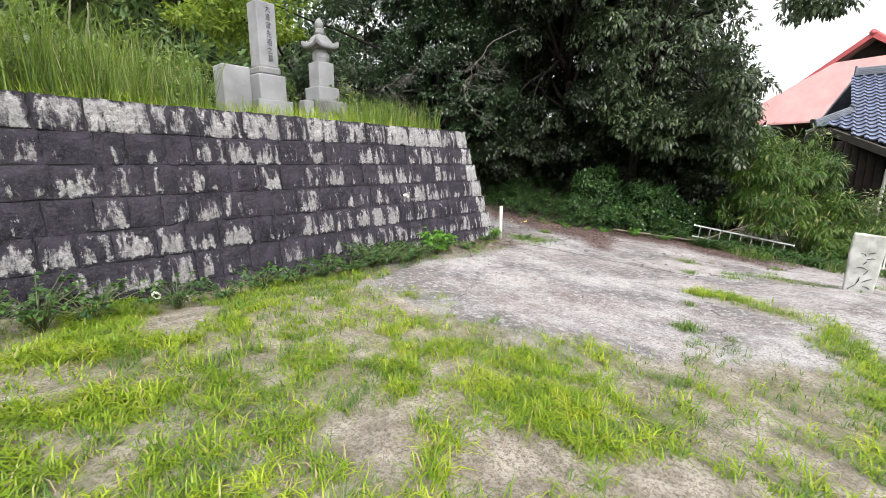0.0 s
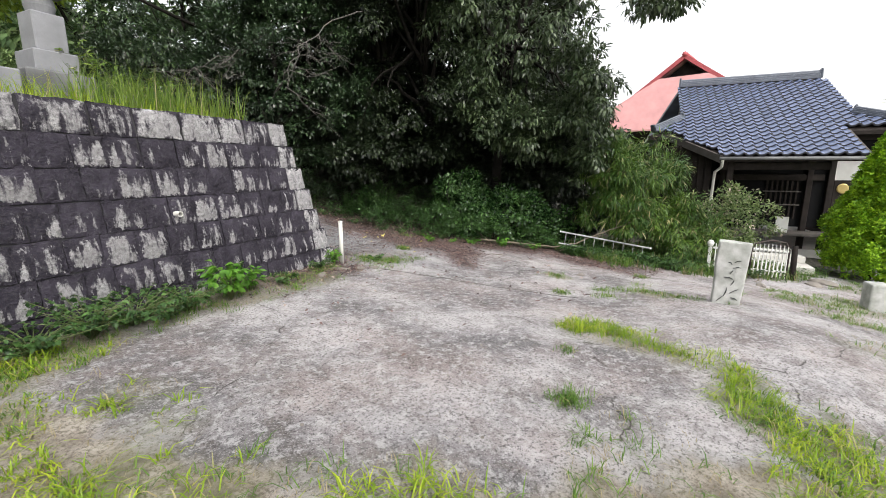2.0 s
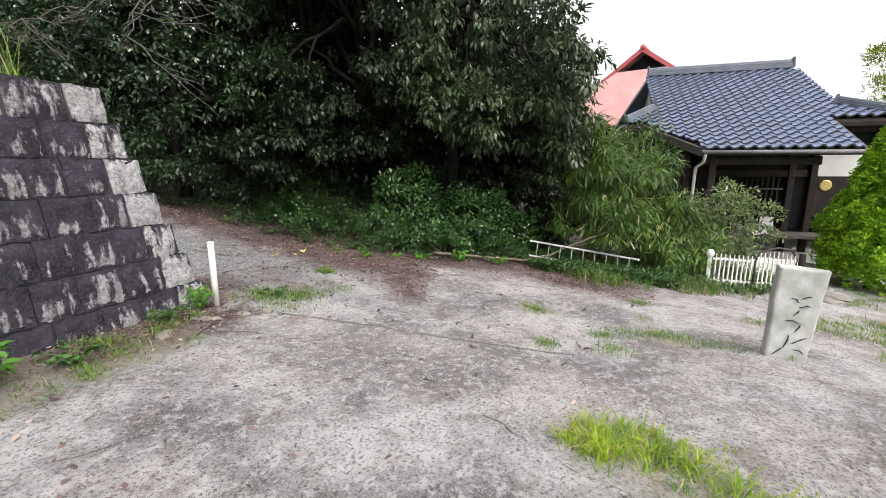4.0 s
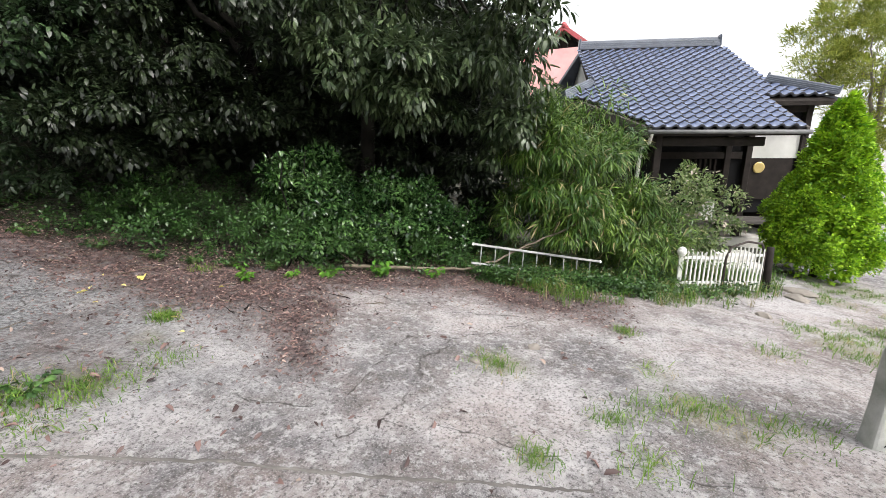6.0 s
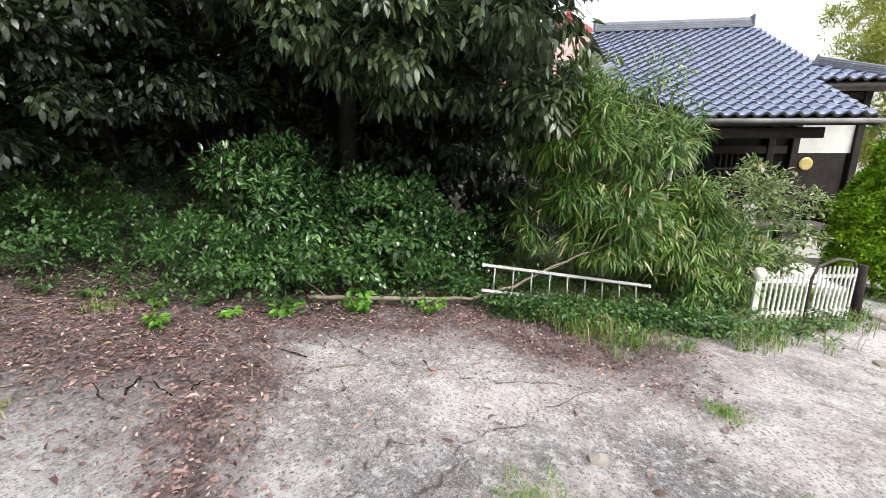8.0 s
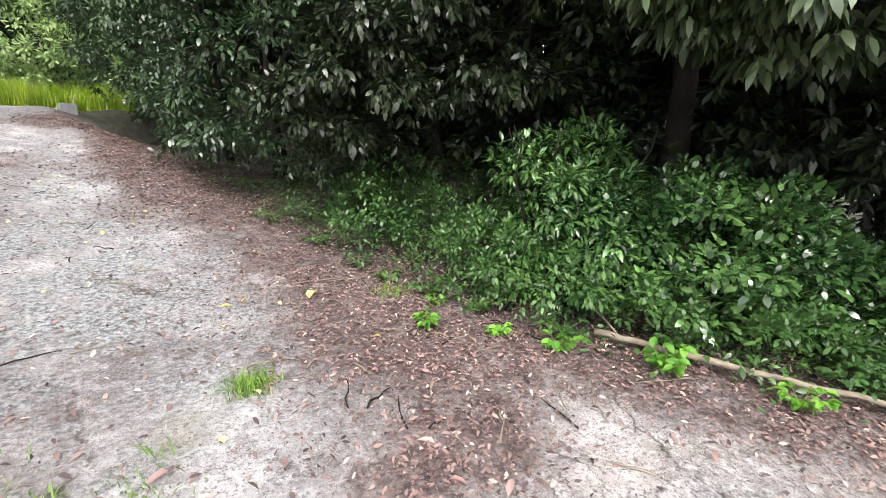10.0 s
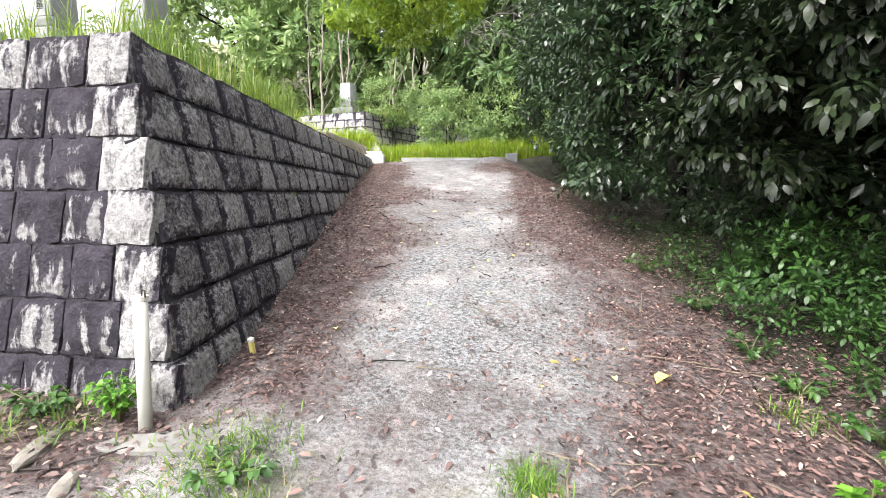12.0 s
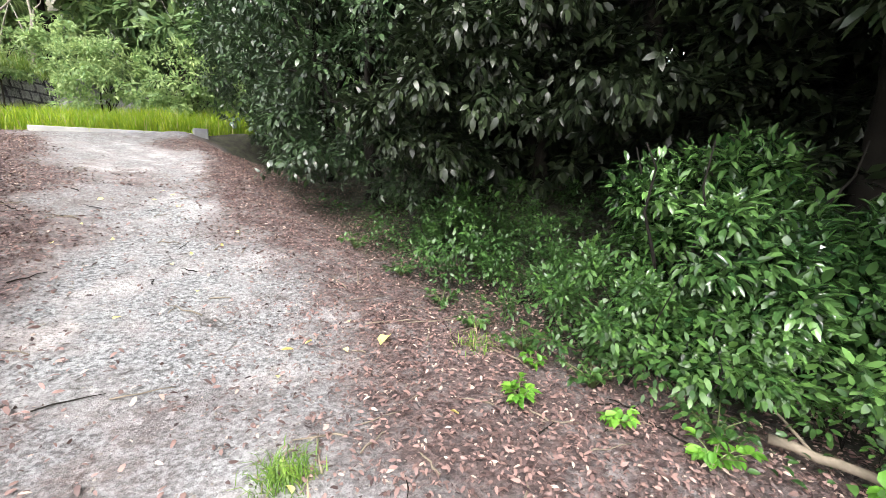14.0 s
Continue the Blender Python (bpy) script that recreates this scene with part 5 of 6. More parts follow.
z = terrace(3.32, 7.73)
g = stone_at("stone_stupa", 3.32, 7.73, z - 0.01, "grey granite five-ring grave stupa with a flared roof", "stupa")
part("lower_base", box_bm(0.8, 0.66, 0.50, (0, 0, -0.16), 0.015), M["granite_old"], g)
part("upper_base", box_bm(0.52, 0.52, 0.22, (0, 0, 0.34), 0.012), M["granite"], g)
part("cube", box_bm(0.38, 0.38, 0.40, (0, 0, 0.56), 0.012), M["granite"], g)
part("ball", lathe_bm([(0.10, 0.94), (0.15, 0.97), (0.175, 1.04), (0.165, 1.11), (0.12, 1.17)], 24), M["granite"], g)
b = bmesh.new()
rings = []
for r, zz, up in ((0.10, 1.17, 0), (0.27, 1.175, 0.02), (0.285, 1.2, 0.035), (0.27, 1.235, 0.035), (0.19, 1.28, 0.0), (0.13, 1.36, 0), (0.09, 1.40, 0)):
    ring = []
    for i in range(24):
        a = math.tau * i / 24
        q = max(abs(math.cos(a)), abs(math.sin(a)))
        k = (1 / q - 1) / 0.414
        ring.append(b.verts.new((r * math.cos(a) / q, r * math.sin(a) / q, zz + up * 2.2 * k * k)))
    rings.append(ring)
for p, q in zip(rings, rings[1:]):
    for i in range(24):
        b.faces.new((p[i], p[(i + 1) % 24], q[(i + 1) % 24], q[i]))
b.faces.new(rings[0][::-1])
b.faces.new(rings[-1])
part("roof_stone", b, M["granite_old"], g)
part("finial", lathe_bm([(0.08, 1.40), (0.10, 1.43), (0.09, 1.48), (0.065, 1.5), (0.085, 1.54), (0.09, 1.58), (0.06, 1.63), (0.015, 1.67)], 20), M["granite_old"], g)
g.matrix_world = pose(3.32, 7.73, z + 0.1, 0, 0, GRAVE_TURN) @ Matrix.Diagonal((0.84, 0.84, 1.06, 1))


def boulder(x, y, z, size, rng, label, mat, category="rock"):
    b = bmesh.new()
    bmesh.ops.create_icosphere(b, subdivisions=3 if size[2] > 0.1 else 2, radius=1.0)
    o = rng.uniform(0, 50)
    for v in b.verts:
        n = noise.noise(v.co * 1.6 + Vector((o, 0, 0))) * 0.28 + noise.noise(v.co * 4 + Vector((0, o, 0))) * 0.09
        v.co *= 1 + n
        v.co.z = max(v.co.z, -0.4)
    bmesh.ops.scale(b, vec=size, verts=b.verts)
    for f in b.faces:
        f.smooth = size[2] > 0.1
    ob = part("rock", b, mat, None)
    ob.location = (x, y, z + 0.4 * size[2] - 0.012)
    ob.rotation_euler = (0, 0, rng.uniform(0, 3))
    return tagged(ob, label, category)


boulder(3.98, 7.4, terrace(3.98, 7.4), (0.24, 0.17, 0.26), rng, "rounded pale grave boulder in the tall grass", M["granite_old"])
z = float(ground_z(-1.4, 19.7))
g = empty("gravestone", pose(-1.4, 19.3, 3.9), "small pale gravestone on the far terrace", "gravestone")
part("base", box_bm(0.9, 0.9, 0.5, (0, 0, 0), 0.02), M["granite_old"], g)
part("shaft", box_bm(0.5, 0.5, 0.95, (0, 0, 0.5), 0.02, taper=0.08), M["granite"], g)

# ---- things along the way ----
root = empty("marker_post", pose(5.88, 5.63, float(ground_z(5.88, 5.63)) - 0.05, -2, 1.5), "white weathered plastic pipe post at the wall's corner", "post")
part("pipe", tube_bm([(0, 0, 0), (0, 0, 0.68)], 0.029, 16), M["pvc"], root)
part("rim", lathe_bm([(0.029, 0.665), (0.033, 0.668), (0.033, 0.688), (0.024, 0.69)], 16), M["pvc"], root)
part("wire", tube_bm([(0.01, 0, 0.68), (0.012, 0, 0.72), (0.03, 0, 0.715), (0.03, 0, 0.68)], 0.004, 5), M["iron"], root, "rusty wire loop")


def pad(name, x, y, rx, ry, h, turn, mat, label, category, seed):
    """A low poured pad with an uneven rim."""
    r = np.random.default_rng(seed)
    b = bmesh.new()
    ring = []
    n = 24
    jit = [1 + 0.16 * math.sin(3 * math.tau * i / n + seed) + r.uniform(-0.07, 0.07) for i in range(n)]
    for k, (s, zz) in enumerate(((1.12, -0.06), (1.0, h * 0.75), (0.9, h), (0.0, h * 1.05))):
        if s == 0:
            tip = b.verts.new((0, 0, zz))
            for i in range(n):
                b.faces.new((ring[i], ring[(i + 1) % n], tip))
            break
        new_ring = [b.verts.new((math.cos(math.tau * i / n) * rx * s * jit[i], math.sin(math.tau * i / n) * ry * s * jit[i], zz)) for i in range(n)]
        if ring:
            for i in range(n):
                b.faces.new((ring[i], ring[(i + 1) % n], new_ring[(i + 1) % n], new_ring[i]))
        ring = new_ring
    ob = part(name, b, mat, None)
    ob.matrix_world = pose(x, y, float(ground_z(x, y)), 0, 0, turn)
    return tagged(ob, label, category)


pad("concrete_footing", 6.05, 5.62, 0.25, 0.12, 0.006, 25, M["concrete"], "grey poured concrete footing at the wall's corner", "footing", 4)
for x, y, sx, sy, sz in ((5.6, 5.36, 0.15, 0.05, 0.03), (5.92, 5.28, 0.09, 0.04, 0.03), (6.14, 5.2, 0.09, 0.06, 0.025), (5.2, 5.25, 0.12, 0.06, 0.03), (8.78, 2.95, 0.06, 0.05, 0.04), (8.25, 3.35, 0.05, 0.04, 0.03), (11.4, 0.4, 0.1, 0.06, 0.05), (12.9, -0.5, 0.2, 0.14, 0.06), (13.4, -0.7, 0.25, 0.16, 0.07)):
    boulder(x, y, float(ground_z(x, y)), (sx, sy, sz), rng, "flat pale stone lying on the bare ground", M["rock"])
for x, y, zz in ((3.64, 5.54, 1.0), (0.26, 4.72, 0.26)):
    b = lathe_bm([(0.030, -0.06), (0.030, 0.03), (0.022, 0.03), (0.022, -0.05)], 16)
    ob = part("drain_pipe", b, M["pvc"], None)
    ob.matrix_world = Matrix.Translation(Vector((x, y, zz)) + N1 * 0.035) @ N1.to_track_quat("Z", "Y").to_matrix().to_4x4()
    tagged(ob, "short white plastic drain pipe in the wall face", "pipe", "wall drains")
b = tube_bm(wobble([(5.35, 5.05, 0.0), (5.8, 5.32, 0.0), (5.95, 5.5, 0.0)], 0.01, 4, rng), 0.0045, 6)
for v in b.verts:
    v.co.z += float(ground_z(v.co.x, v.co.y)) + 0.012
tagged(part("rod", b, M["iron"], None), "thin dark rusty rod lying on the ground", "rod")
root = empty("peg", pose(5.78, 6.42, float(ground_z(5.78, 6.42)) - 0.01, 8, 0, 0), "small yellow boundary peg with a white top", "peg")
part("stem", box_bm(0.03, 0.03, 0.09, (0, 0, 0), 0.004), M["yellow"], root)
part("cap", box_bm(0.036, 0.036, 0.03, (0, 0, 0.09), 0.006), M["white_paint"], root, "white cap")



def joint(points, width, rng, label):
    """A dirt-filled joint: a ragged strip that lies just over the concrete."""
    pts = wobble([(x, y, 0) for x, y in points], 0.008, 14, rng)
    b = bmesh.new()
    rows = []
    for i, p in enumerate(pts):
        d = (pts[min(i + 1, len(pts) - 1)] - pts[max(i - 1, 0)]).normalized()
        n = Vector((-d.y, d.x, 0)) * width * rng.uniform(0.25, 1.0)
        rows.append([b.verts.new((q.x, q.y, float(ground_z(q.x, q.y)) + z)) for q, z in ((p - n, -0.002), (p - n * 0.6, 0.006), (p + n * 0.6, 0.006), (p + n, -0.002))])
    for p, q in zip(rows, rows[1:]):
        for i in range(3):
            b.faces.new((p[i], q[i], q[i + 1], p[i + 1]))
    bmesh.ops.recalc_face_normals(b, faces=b.faces)
    return tagged(part("joint", b, M["joint"], None), label, "joint", kind="structure")


jr = np.random.default_rng(14)
joint([(6.15, 5.08), (6.36, 4.63), (6.58, 4.16), (6.69, 3.75), (6.82, 3.35), (7.01, 2.83), (7.11, 2.44)], 0.016, jr, "dirt-filled joint across the worn concrete")

# leaning stone tablet with worn marks
root = empty("stone_tablet", pose(8.02, 0.86, float(ground_z(8.02, 0.86)) - 0.03, 2, 2, -80), "leaning pale lichen-covered stone tablet with worn carved marks", "stone tablet")
b = box_bm(0.32, 0.11, 0.84, (0, 0, 0), 0.018, taper=-0.06, segs=2)
bmesh.ops.subdivide_edges(b, edges=b.edges, cuts=2, use_grid_fill=True)
for v in b.verts:
    v.co += Vector((noise.noise(v.co * 9), noise.noise(v.co * 9 + Vector((7, 0, 0))), noise.noise(v.co * 7 + Vector((0, 9, 0))))) * 0.02
part("slab", b, M["white_stone"], root)
for i, (x, zz, a, ln) in enumerate(((0.05, 0.6, 20, 0.07), (-0.03, 0.57, -30, 0.06), (0.05, 0.52, 10, 0.08), (0.0, 0.46, 60, 0.06), (-0.02, 0.38, -10, 0.10), (0.03, 0.33, 70, 0.08), (0.06, 0.22, 35, 0.11), (-0.03, 0.2, 80, 0.12), (0.07, 0.12, -20, 0.08), (-0.08, 0.1, 50, 0.09))):
    pts = [(x - ln / 2 * math.cos(math.radians(a)), -0.063, zz - ln / 2 * math.sin(math.radians(a))), (x + 0.01, -0.065, zz + 0.012), (x + ln / 2 * math.cos(math.radians(a)), -0.063, zz + ln / 2 * math.sin(math.radians(a)))]
    part("carved_mark", tube_bm(pts, [0.003, 0.0055, 0.003], 6), M["carved"], root)
root = empty("stone_post", pose(11.2, -1.1, float(ground_z(11.2, -1.1)) - 0.1, 0, 0, 12), "squat pale stone gatepost in the grass", "stone post")
b = box_bm(0.32, 0.28, 0.56, (0, 0, 0), 0.03, segs=2)
part("body", b, M["white_stone"], root)

# aluminium ladder lying on its side in the undergrowth
a, c = Vector((10.95, 4.08, 0.07)), Vector((11.8, 2.44, -0.25))
u = (c - a).normalized()
side = Vector((0, 0, 1)).cross(u).normalized()
down = (Vector((0, 0, -1)) * 0.93 - side * 0.35)
down = (down - u * down.dot(u)).normalized()
nrm = u.cross(down)
LM = Matrix(((u.x, nrm.x, -down.x, a.x), (u.y, nrm.y, -down.y, a.y), (u.z, nrm.z, -down.z, a.z), (0, 0, 0, 1)))
lad = empty("ladder", LM, "dull aluminium ladder lying on its side in the undergrowth", "ladder")
length = (c - a).length
for zz in (0.0, -0.27):
    part("rail", box_bm(length + 0.1, 0.022, 0.036, (length / 2, 0, zz - 0.03), 0.006), M["alu"], lad)
for i in range(9):
    part("rung", tube_bm([(0.08 + i * 0.21, 0, -0.005), (0.08 + i * 0.21, 0, -0.27)], 0.009, 8), M["alu"], lad)
for x in (-0.05, length + 0.05):
    part("end_cap", box_bm(0.03, 0.028, 0.042, (x, 0, -0.033), 0.005), M["white_paint"], lad)

# white picket fence with an iron gate frame


def picket_panel(name, p, q, n, height, label, category, arch=False):
    p, q = Vector(p), Vector(q)
    flat = Vector((q.x - p.x, q.y - p.y, 0))
    ln = flat.length
    ux = flat.normalized()
    uy = Vector((0, 0, 1)).cross(ux)
    m = Matrix(((ux.x, uy.x, 0, p.x), (ux.y, uy.y, 0, p.y), (ux.z, uy.z, 1, p.z), (0, 0, 0, 1)))
    root = empty(name, m, label, category)
    fall = q.z - p.z
    for i in range(n):
        x = ln * (i + 0.5) / n
        h = height * (1 + (0.06 * math.sin(math.pi * (i + 0.5) / n) if arch else 0))
        b = box_bm(0.034, 0.018, h, (x, 0, fall * x / ln), 0.004)
        top = max(v.co.z for v in b.verts)
        for v in b.verts:
            if v.co.z > top - 0.006:
                v.co.x = x + (v.co.x - x) * 0.35
                v.co.z += 0.012
        part("picket", b, M["white_paint"], root)
    for zz in (0.12, height - 0.1):
        b = box_bm(ln, 0.02, 0.04, (ln / 2, 0.019, 0), 0.004)
        for v in b.verts:
            v.co.z += zz + fall * v.co.x / ln
        part("rail", b, M["white_paint"], root)
    if arch:
        w = 0.02
        pts = [(-w, 0.03, -0.1), (-w, 0.03, height * 0.8), (0.06, 0.03, height + 0.03), (ln * 0.5, 0.03, height + 0.09), (ln - 0.08, 0.03, height + 0.03), (ln + w, 0.03, height * 0.8), (ln + w, 0.03, -0.15)]
        part("frame", tube_bm(pts, 0.018, 8), M["iron"], root, "dark rusty iron frame")
    return root


picket_panel("picket_fence", (12.02, 1.24, float(ground_z(12.02, 1.24)) + 0.02), (12.52, 0.62, float(ground_z(12.52, 0.62)) + 0.02), 9, 0.60, "white wooden picket fence panel among the weeds", "fence")
picket_panel("picket_gate", (12.56, 0.56, float(ground_z(12.56, 0.56)) + 0.02), (13.06, -0.06, float(ground_z(13.06, -0.06)) + 0.02), 9, 0.66, "white picket gate in a rusty arched iron frame", "gate", True)
root = empty("fence_post", pose(12.0, 1.3, float(ground_z(12.0, 1.3)) - 0.03), "white fence post with a round knob", "post")
part("shaft", box_bm(0.06, 0.06, 0.58, (0, 0, 0), 0.006), M["white_paint"], root)
part("knob", lathe_bm([(0.03, 0.58), (0.045, 0.60), (0.062, 0.64), (0.062, 0.67), (0.045, 0.71), (0.01, 0.725)], 16), M["white_paint"], root)
root = empty("gate_post", pose(13.14, -0.16, float(ground_z(13.14, -0.16)) - 0.05, 0, 3, 0), "dark weathered wooden gate post", "post")
part("shaft", tube_bm([(0, 0, 0), (0.01, 0, 0.4), (0, 0.01, 0.78)], [0.06, 0.055, 0.05], 9), M["old_wood"], root)
root = empty("stepping_slab", pose(14.6, 0.2, float(ground_z(14.6, 0.2)) + 0.0, 0, 0, 12), "pale concrete step below the hall's porch", "step")
part("tread", box_bm(0.7, 1.6, 0.16, (0, 0, -0.02), 0.015), M["pale_concrete"], root)
part("upper_tread", box_bm(0.35, 1.5, 0.16, (0.3, 0, 0.14), 0.015), M["pale_concrete"], root)

# fallen branch
pts = wobble([(9.9, 5.6, -0.12), (10.11, 5.3, -0.16), (10.4, 4.77, -0.22), (10.8, 4.22, -0.28), (11.12, 3.82, -0.2), (11.33, 3.42, 0.02), (11.5, 2.95, 0.22), (11.62, 2.6, 0.45)], 0.012, 4, rng)
root = empty("fallen_branch", Matrix.Identity(4), "long pale bare branch lying across the leaf litter", "branch")
part("stem", tube_bm(pts, [0.026 * (1 - 0.65 * i / len(pts)) for i in range(len(pts))], 8), M["dry_wood"], root)
for i, e in ((2, (10.0, 5.9, 0.12)), (19, (11.75, 3.3, -0.05)), (23, (11.2, 3.0, 0.4))):
    part("twig", tube_bm(wobble([pts[i], e], 0.01, 3, rng), [0.009, 0.007, 0.005, 0.003], 6), M["dry_wood"], root)
twig_rng = np.random.default_rng(31)
for i in range(90):
    s, w = twig_rng.uniform(-0.5, 6.5), twig_rng.uniform(0.4, 2.7)
    p = CORNER + U2 * s + N2 * w
    if i % 4 == 0:
        p = Vector((twig_rng.uniform(8.0, 9.4), twig_rng.uniform(4.6, 6.6), 0))
    if i % 4 == 1:
        k = twig_rng.uniform(0, 1)
        p = Vector((9.9 - 1.7 * k + twig_rng.uniform(-0.4, 0.3), 5.0 + 3.4 * k, 0))
    a, ln = twig_rng.uniform(0, math.pi), twig_rng.uniform(0.08, 0.3) * (1.7 if i % 4 == 1 else 1.0)
    d = Vector((math.cos(a), math.sin(a), 0)) * ln
    pts = wobble([p - d / 2, p + d / 2], 0.012, 4, twig_rng)
    pts = [Vector((q.x, q.y, float(ground_z(q.x, q.y)) + 0.006 + 0.008 * (k % 2))) for k, q in enumerate(pts)]
    r = twig_rng.uniform(0.003, 0.007)
    tagged(part("twig", tube_bm(pts, [r, r, r * 0.9, r * 0.7, r * 0.4], 5), M["dry_wood"] if i % 3 else M["bark"], None), "thin dry twig lying on the lane", "twig", "twigs on the lane")

# kerb and steps at the head of the lane
k0, k1 = CORNER + U2 * 9.9 + N2 * 0.35, CORNER + U2 * 9.9 + N2 * 3.2
mid = (k0 + k1) / 2
zk = float(ground_z(mid.x, mid.y))
ang = math.degrees(math.atan2((k1 - k0).y, (k1 - k0).x))
root = empty("kerb", pose(mid.x, mid.y, zk - 0.18, 0, 0, ang), "pale concrete kerb across the head of the lane", "kerb")
for i in range(3):
    part("kerb_stone", box_bm(0.945, 0.2, 0.24, (-0.96 + i * 0.95, 0, 0), 0.015), M["kerb"], root)
part("end_stone", box_bm(0.3, 0.24, 0.36, (1.6, 0, 0), 0.015), M["granite_old"], root, "grey end stone")
root = empty("coping", pose(CORNER.x, CORNER.y, 0), "pale stepped stone coping rising beyond the wall's end", "coping")
for i in range(6):
    p = U2 * (9.75 + i * 0.55) + N2 * (-0.35 - i * 0.12)
    b = box_bm(0.5, 0.5, 0.5, (0, 0, 0), 0.02, Matrix.Translation((p.x, p.y, 1.68 + i * 0.13)) @ pose(0, 0, 0, 0, 0, math.degrees(math.atan2(U2.y, U2.x))))
    part("coping_stone", b, M["pale_concrete"], root)

# ---- grass, weeds and litter ----


def scatter(rng, n, x0, x1, y0, y1, cover):
    x, y = rng.uniform(x0, x1, n), rng.uniform(y0, y1, n)
    keep = rng.uniform(0, 1, n) < cover(x, y)
    return np.stack([x[keep], y[keep]], 1)


def tufts(rng, xy, per, radius):
    k = np.repeat(xy, per, 0)
    return k + rng.normal(size=k.shape) * radius


gr = np.random.default_rng(77)


def lush(x, y):
    """Where the grass is thick and yellow-green."""
    return grass_cover(x, y) * smooth(4.6, 2.4, x + 0.35 * y) * (0.15 + 0.85 * smooth(-0.28, 0.2, fractal2(x, y, 2.4, 15))) * (0.38 + 0.62 * smooth(-0.22, 0.22, noise2(x, y, 6.0, 16)))


def sparse(x, y):
    return grass_cover(x, y) * (0.2 + 0.8 * smooth(-0.2, 0.35, fractal2(x, y, 2.0, 17))) * (0.35 + 0.65 * smooth(-0.2, 0.25, noise2(x, y, 6.5, 18)))


def in_lane_zone(x, y):
    return np.where((front(x, y) < 0.02) | (off_wall(x, y) > -0.02), 1.0, 0.0)


xy = scatter(gr, 38000, -3.4, 4.2, -1.9, 4.9, lambda x, y: lush(x, y) * smooth(-3.4, -2.4, x + noise2(x, y, 1.5, 2) * 0.4) * smooth(-1.9, -0.9, y + noise2(x, y, 1.5, 3) * 0.4) * in_lane_zone(x, y))
p = on_ground(tufts(gr, xy, 8, 0.03), -0.004)
tall = 0.45 + 0.5 * smooth(-0.3, 0.4, fractal2(p[:, 0], p[:, 1], 2.3, 71)) + 0.5 * smooth(-0.1, 0.6, noise2(p[:, 0], p[:, 1], 6.0, 16))
tagged(blades("grass_lush", p, gr.uniform(0.03, 0.115, len(p)) * tall, 0.0085, M["grass"], 2.4, gr), "thick bright yellow-green grass on bare earth", "grass", kind="stuff")
xy = scatter(gr, 40000, -2.8, 15.2, -3.0, 6.4, lambda x, y: sparse(x, y) * in_lane_zone(x, y))
p = on_ground(tufts(gr, xy, 7, 0.025), -0.004)
tagged(blades("grass_tufts", p, gr.uniform(0.025, 0.10, len(p)), 0.0065, M["green_grass"], 2.2, gr), "sparse green grass tufts on bare ground", "grass", kind="stuff")
xy = scatter(gr, 6500, 2.6, 6.1, -1.5, 2.3, lambda x, y: 0.7 * smooth(0.34, 0.02, np.abs(edge_line(TONGUE, x, y)) + fractal2(x, y, 2.3, 4) * 0.4) * smooth(-0.6, 0.0, noise2(x, y, 3.1, 9)))
p = on_ground(tufts(gr, xy, 8, 0.03), -0.004)
tagged(blades("grass_strip", p, gr.uniform(0.03, 0.12, len(p)), 0.0075, M["grass"], 2.2, gr), "strip of bright grass across the concrete", "grass", kind="stuff")
xy = scatter(gr, 22000, -2.8, 13.5, -3.0, 5.6, lambda x, y: np.clip(np.maximum(grass_cover(x, y) * 0.5, earth_cover(x, y) * 0.35), 0, 1) * in_lane_zone(x, y))
p = on_ground(tufts(gr, xy, 4, 0.04), -0.003)
tagged(blades("dry_grass", p, gr.uniform(0.02, 0.08, len(p)), 0.004, M["dry_grass"], 1.6, gr), "short dry straw among the grass", "grass", kind="stuff")
xy = scatter(gr, 5000, -11.0, 7.0, -9.0, 4.6, lambda x, y: earth_cover(x, y) * np.where((x < -2.6) | (y < -1.1), 1.0, 0.0) * smooth(-0.25, 0.2, fractal2(x, y, 1.2, 15)) * np.where(front(x, y) < 0.0, 1.0, 0.0))
p = on_ground(tufts(gr, xy, 6, 0.05), -0.004)
tagged(blades("grass_beyond", p, gr.uniform(0.05, 0.16, len(p)), 0.012, M["grass"], 1.5, gr), "patchy yellow-green grass on bare earth", "grass", kind="stuff")
# tall weeds on the terrace


def on_terrace(x, y):
    return smooth(0.5, 0.65, front(x, y)) * smooth(-0.5, -0.65, lane(x, y)[1])


def far_from_graves(x, y):
    return smooth(0.2, 0.42, np.hypot(x - 2.27, y - 7.5)) * smooth(0.2, 0.4, np.hypot(x - 3.32, y - 7.73))


xy = scatter(gr, 4200, -7.0, 5.4, 4.0, 11.0, lambda x, y: on_terrace(x, y) * far_from_graves(x, y))
p = on_ground(tufts(gr, xy, 7, 0.04), -0.01)
tagged(blades("terrace_grass", p, gr.uniform(0.08, 0.32, len(p)) + 0.12 * smooth(1.6, 0.4, np.hypot(p[:, 0] - 2.4, p[:, 1] - 6.4)), 0.007, M["grass"], 1.4, gr), "bright yellow-green grass on top of the wall", "grass", kind="stuff")
xy = scatter(gr, 2600, -8.0, 1.5, 4.6, 10.5, lambda x, y: on_terrace(x, y) * smooth(1.4, 0.3, x) * smooth(0.5, 1.0, front(x, y)) * (0.4 + 0.6 * smooth(-0.2, 0.3, fractal2(x, y, 0.9, 31))))
p = on_ground(tufts(gr, xy, 11, 0.06), -0.01)
tagged(blades("tall_weeds", p, gr.uniform(0.4, 1.4, len(p)), 0.010, M["tall_grass"], 0.95, gr), "tall pale green weeds on the grave terrace", "weeds", kind="stuff")
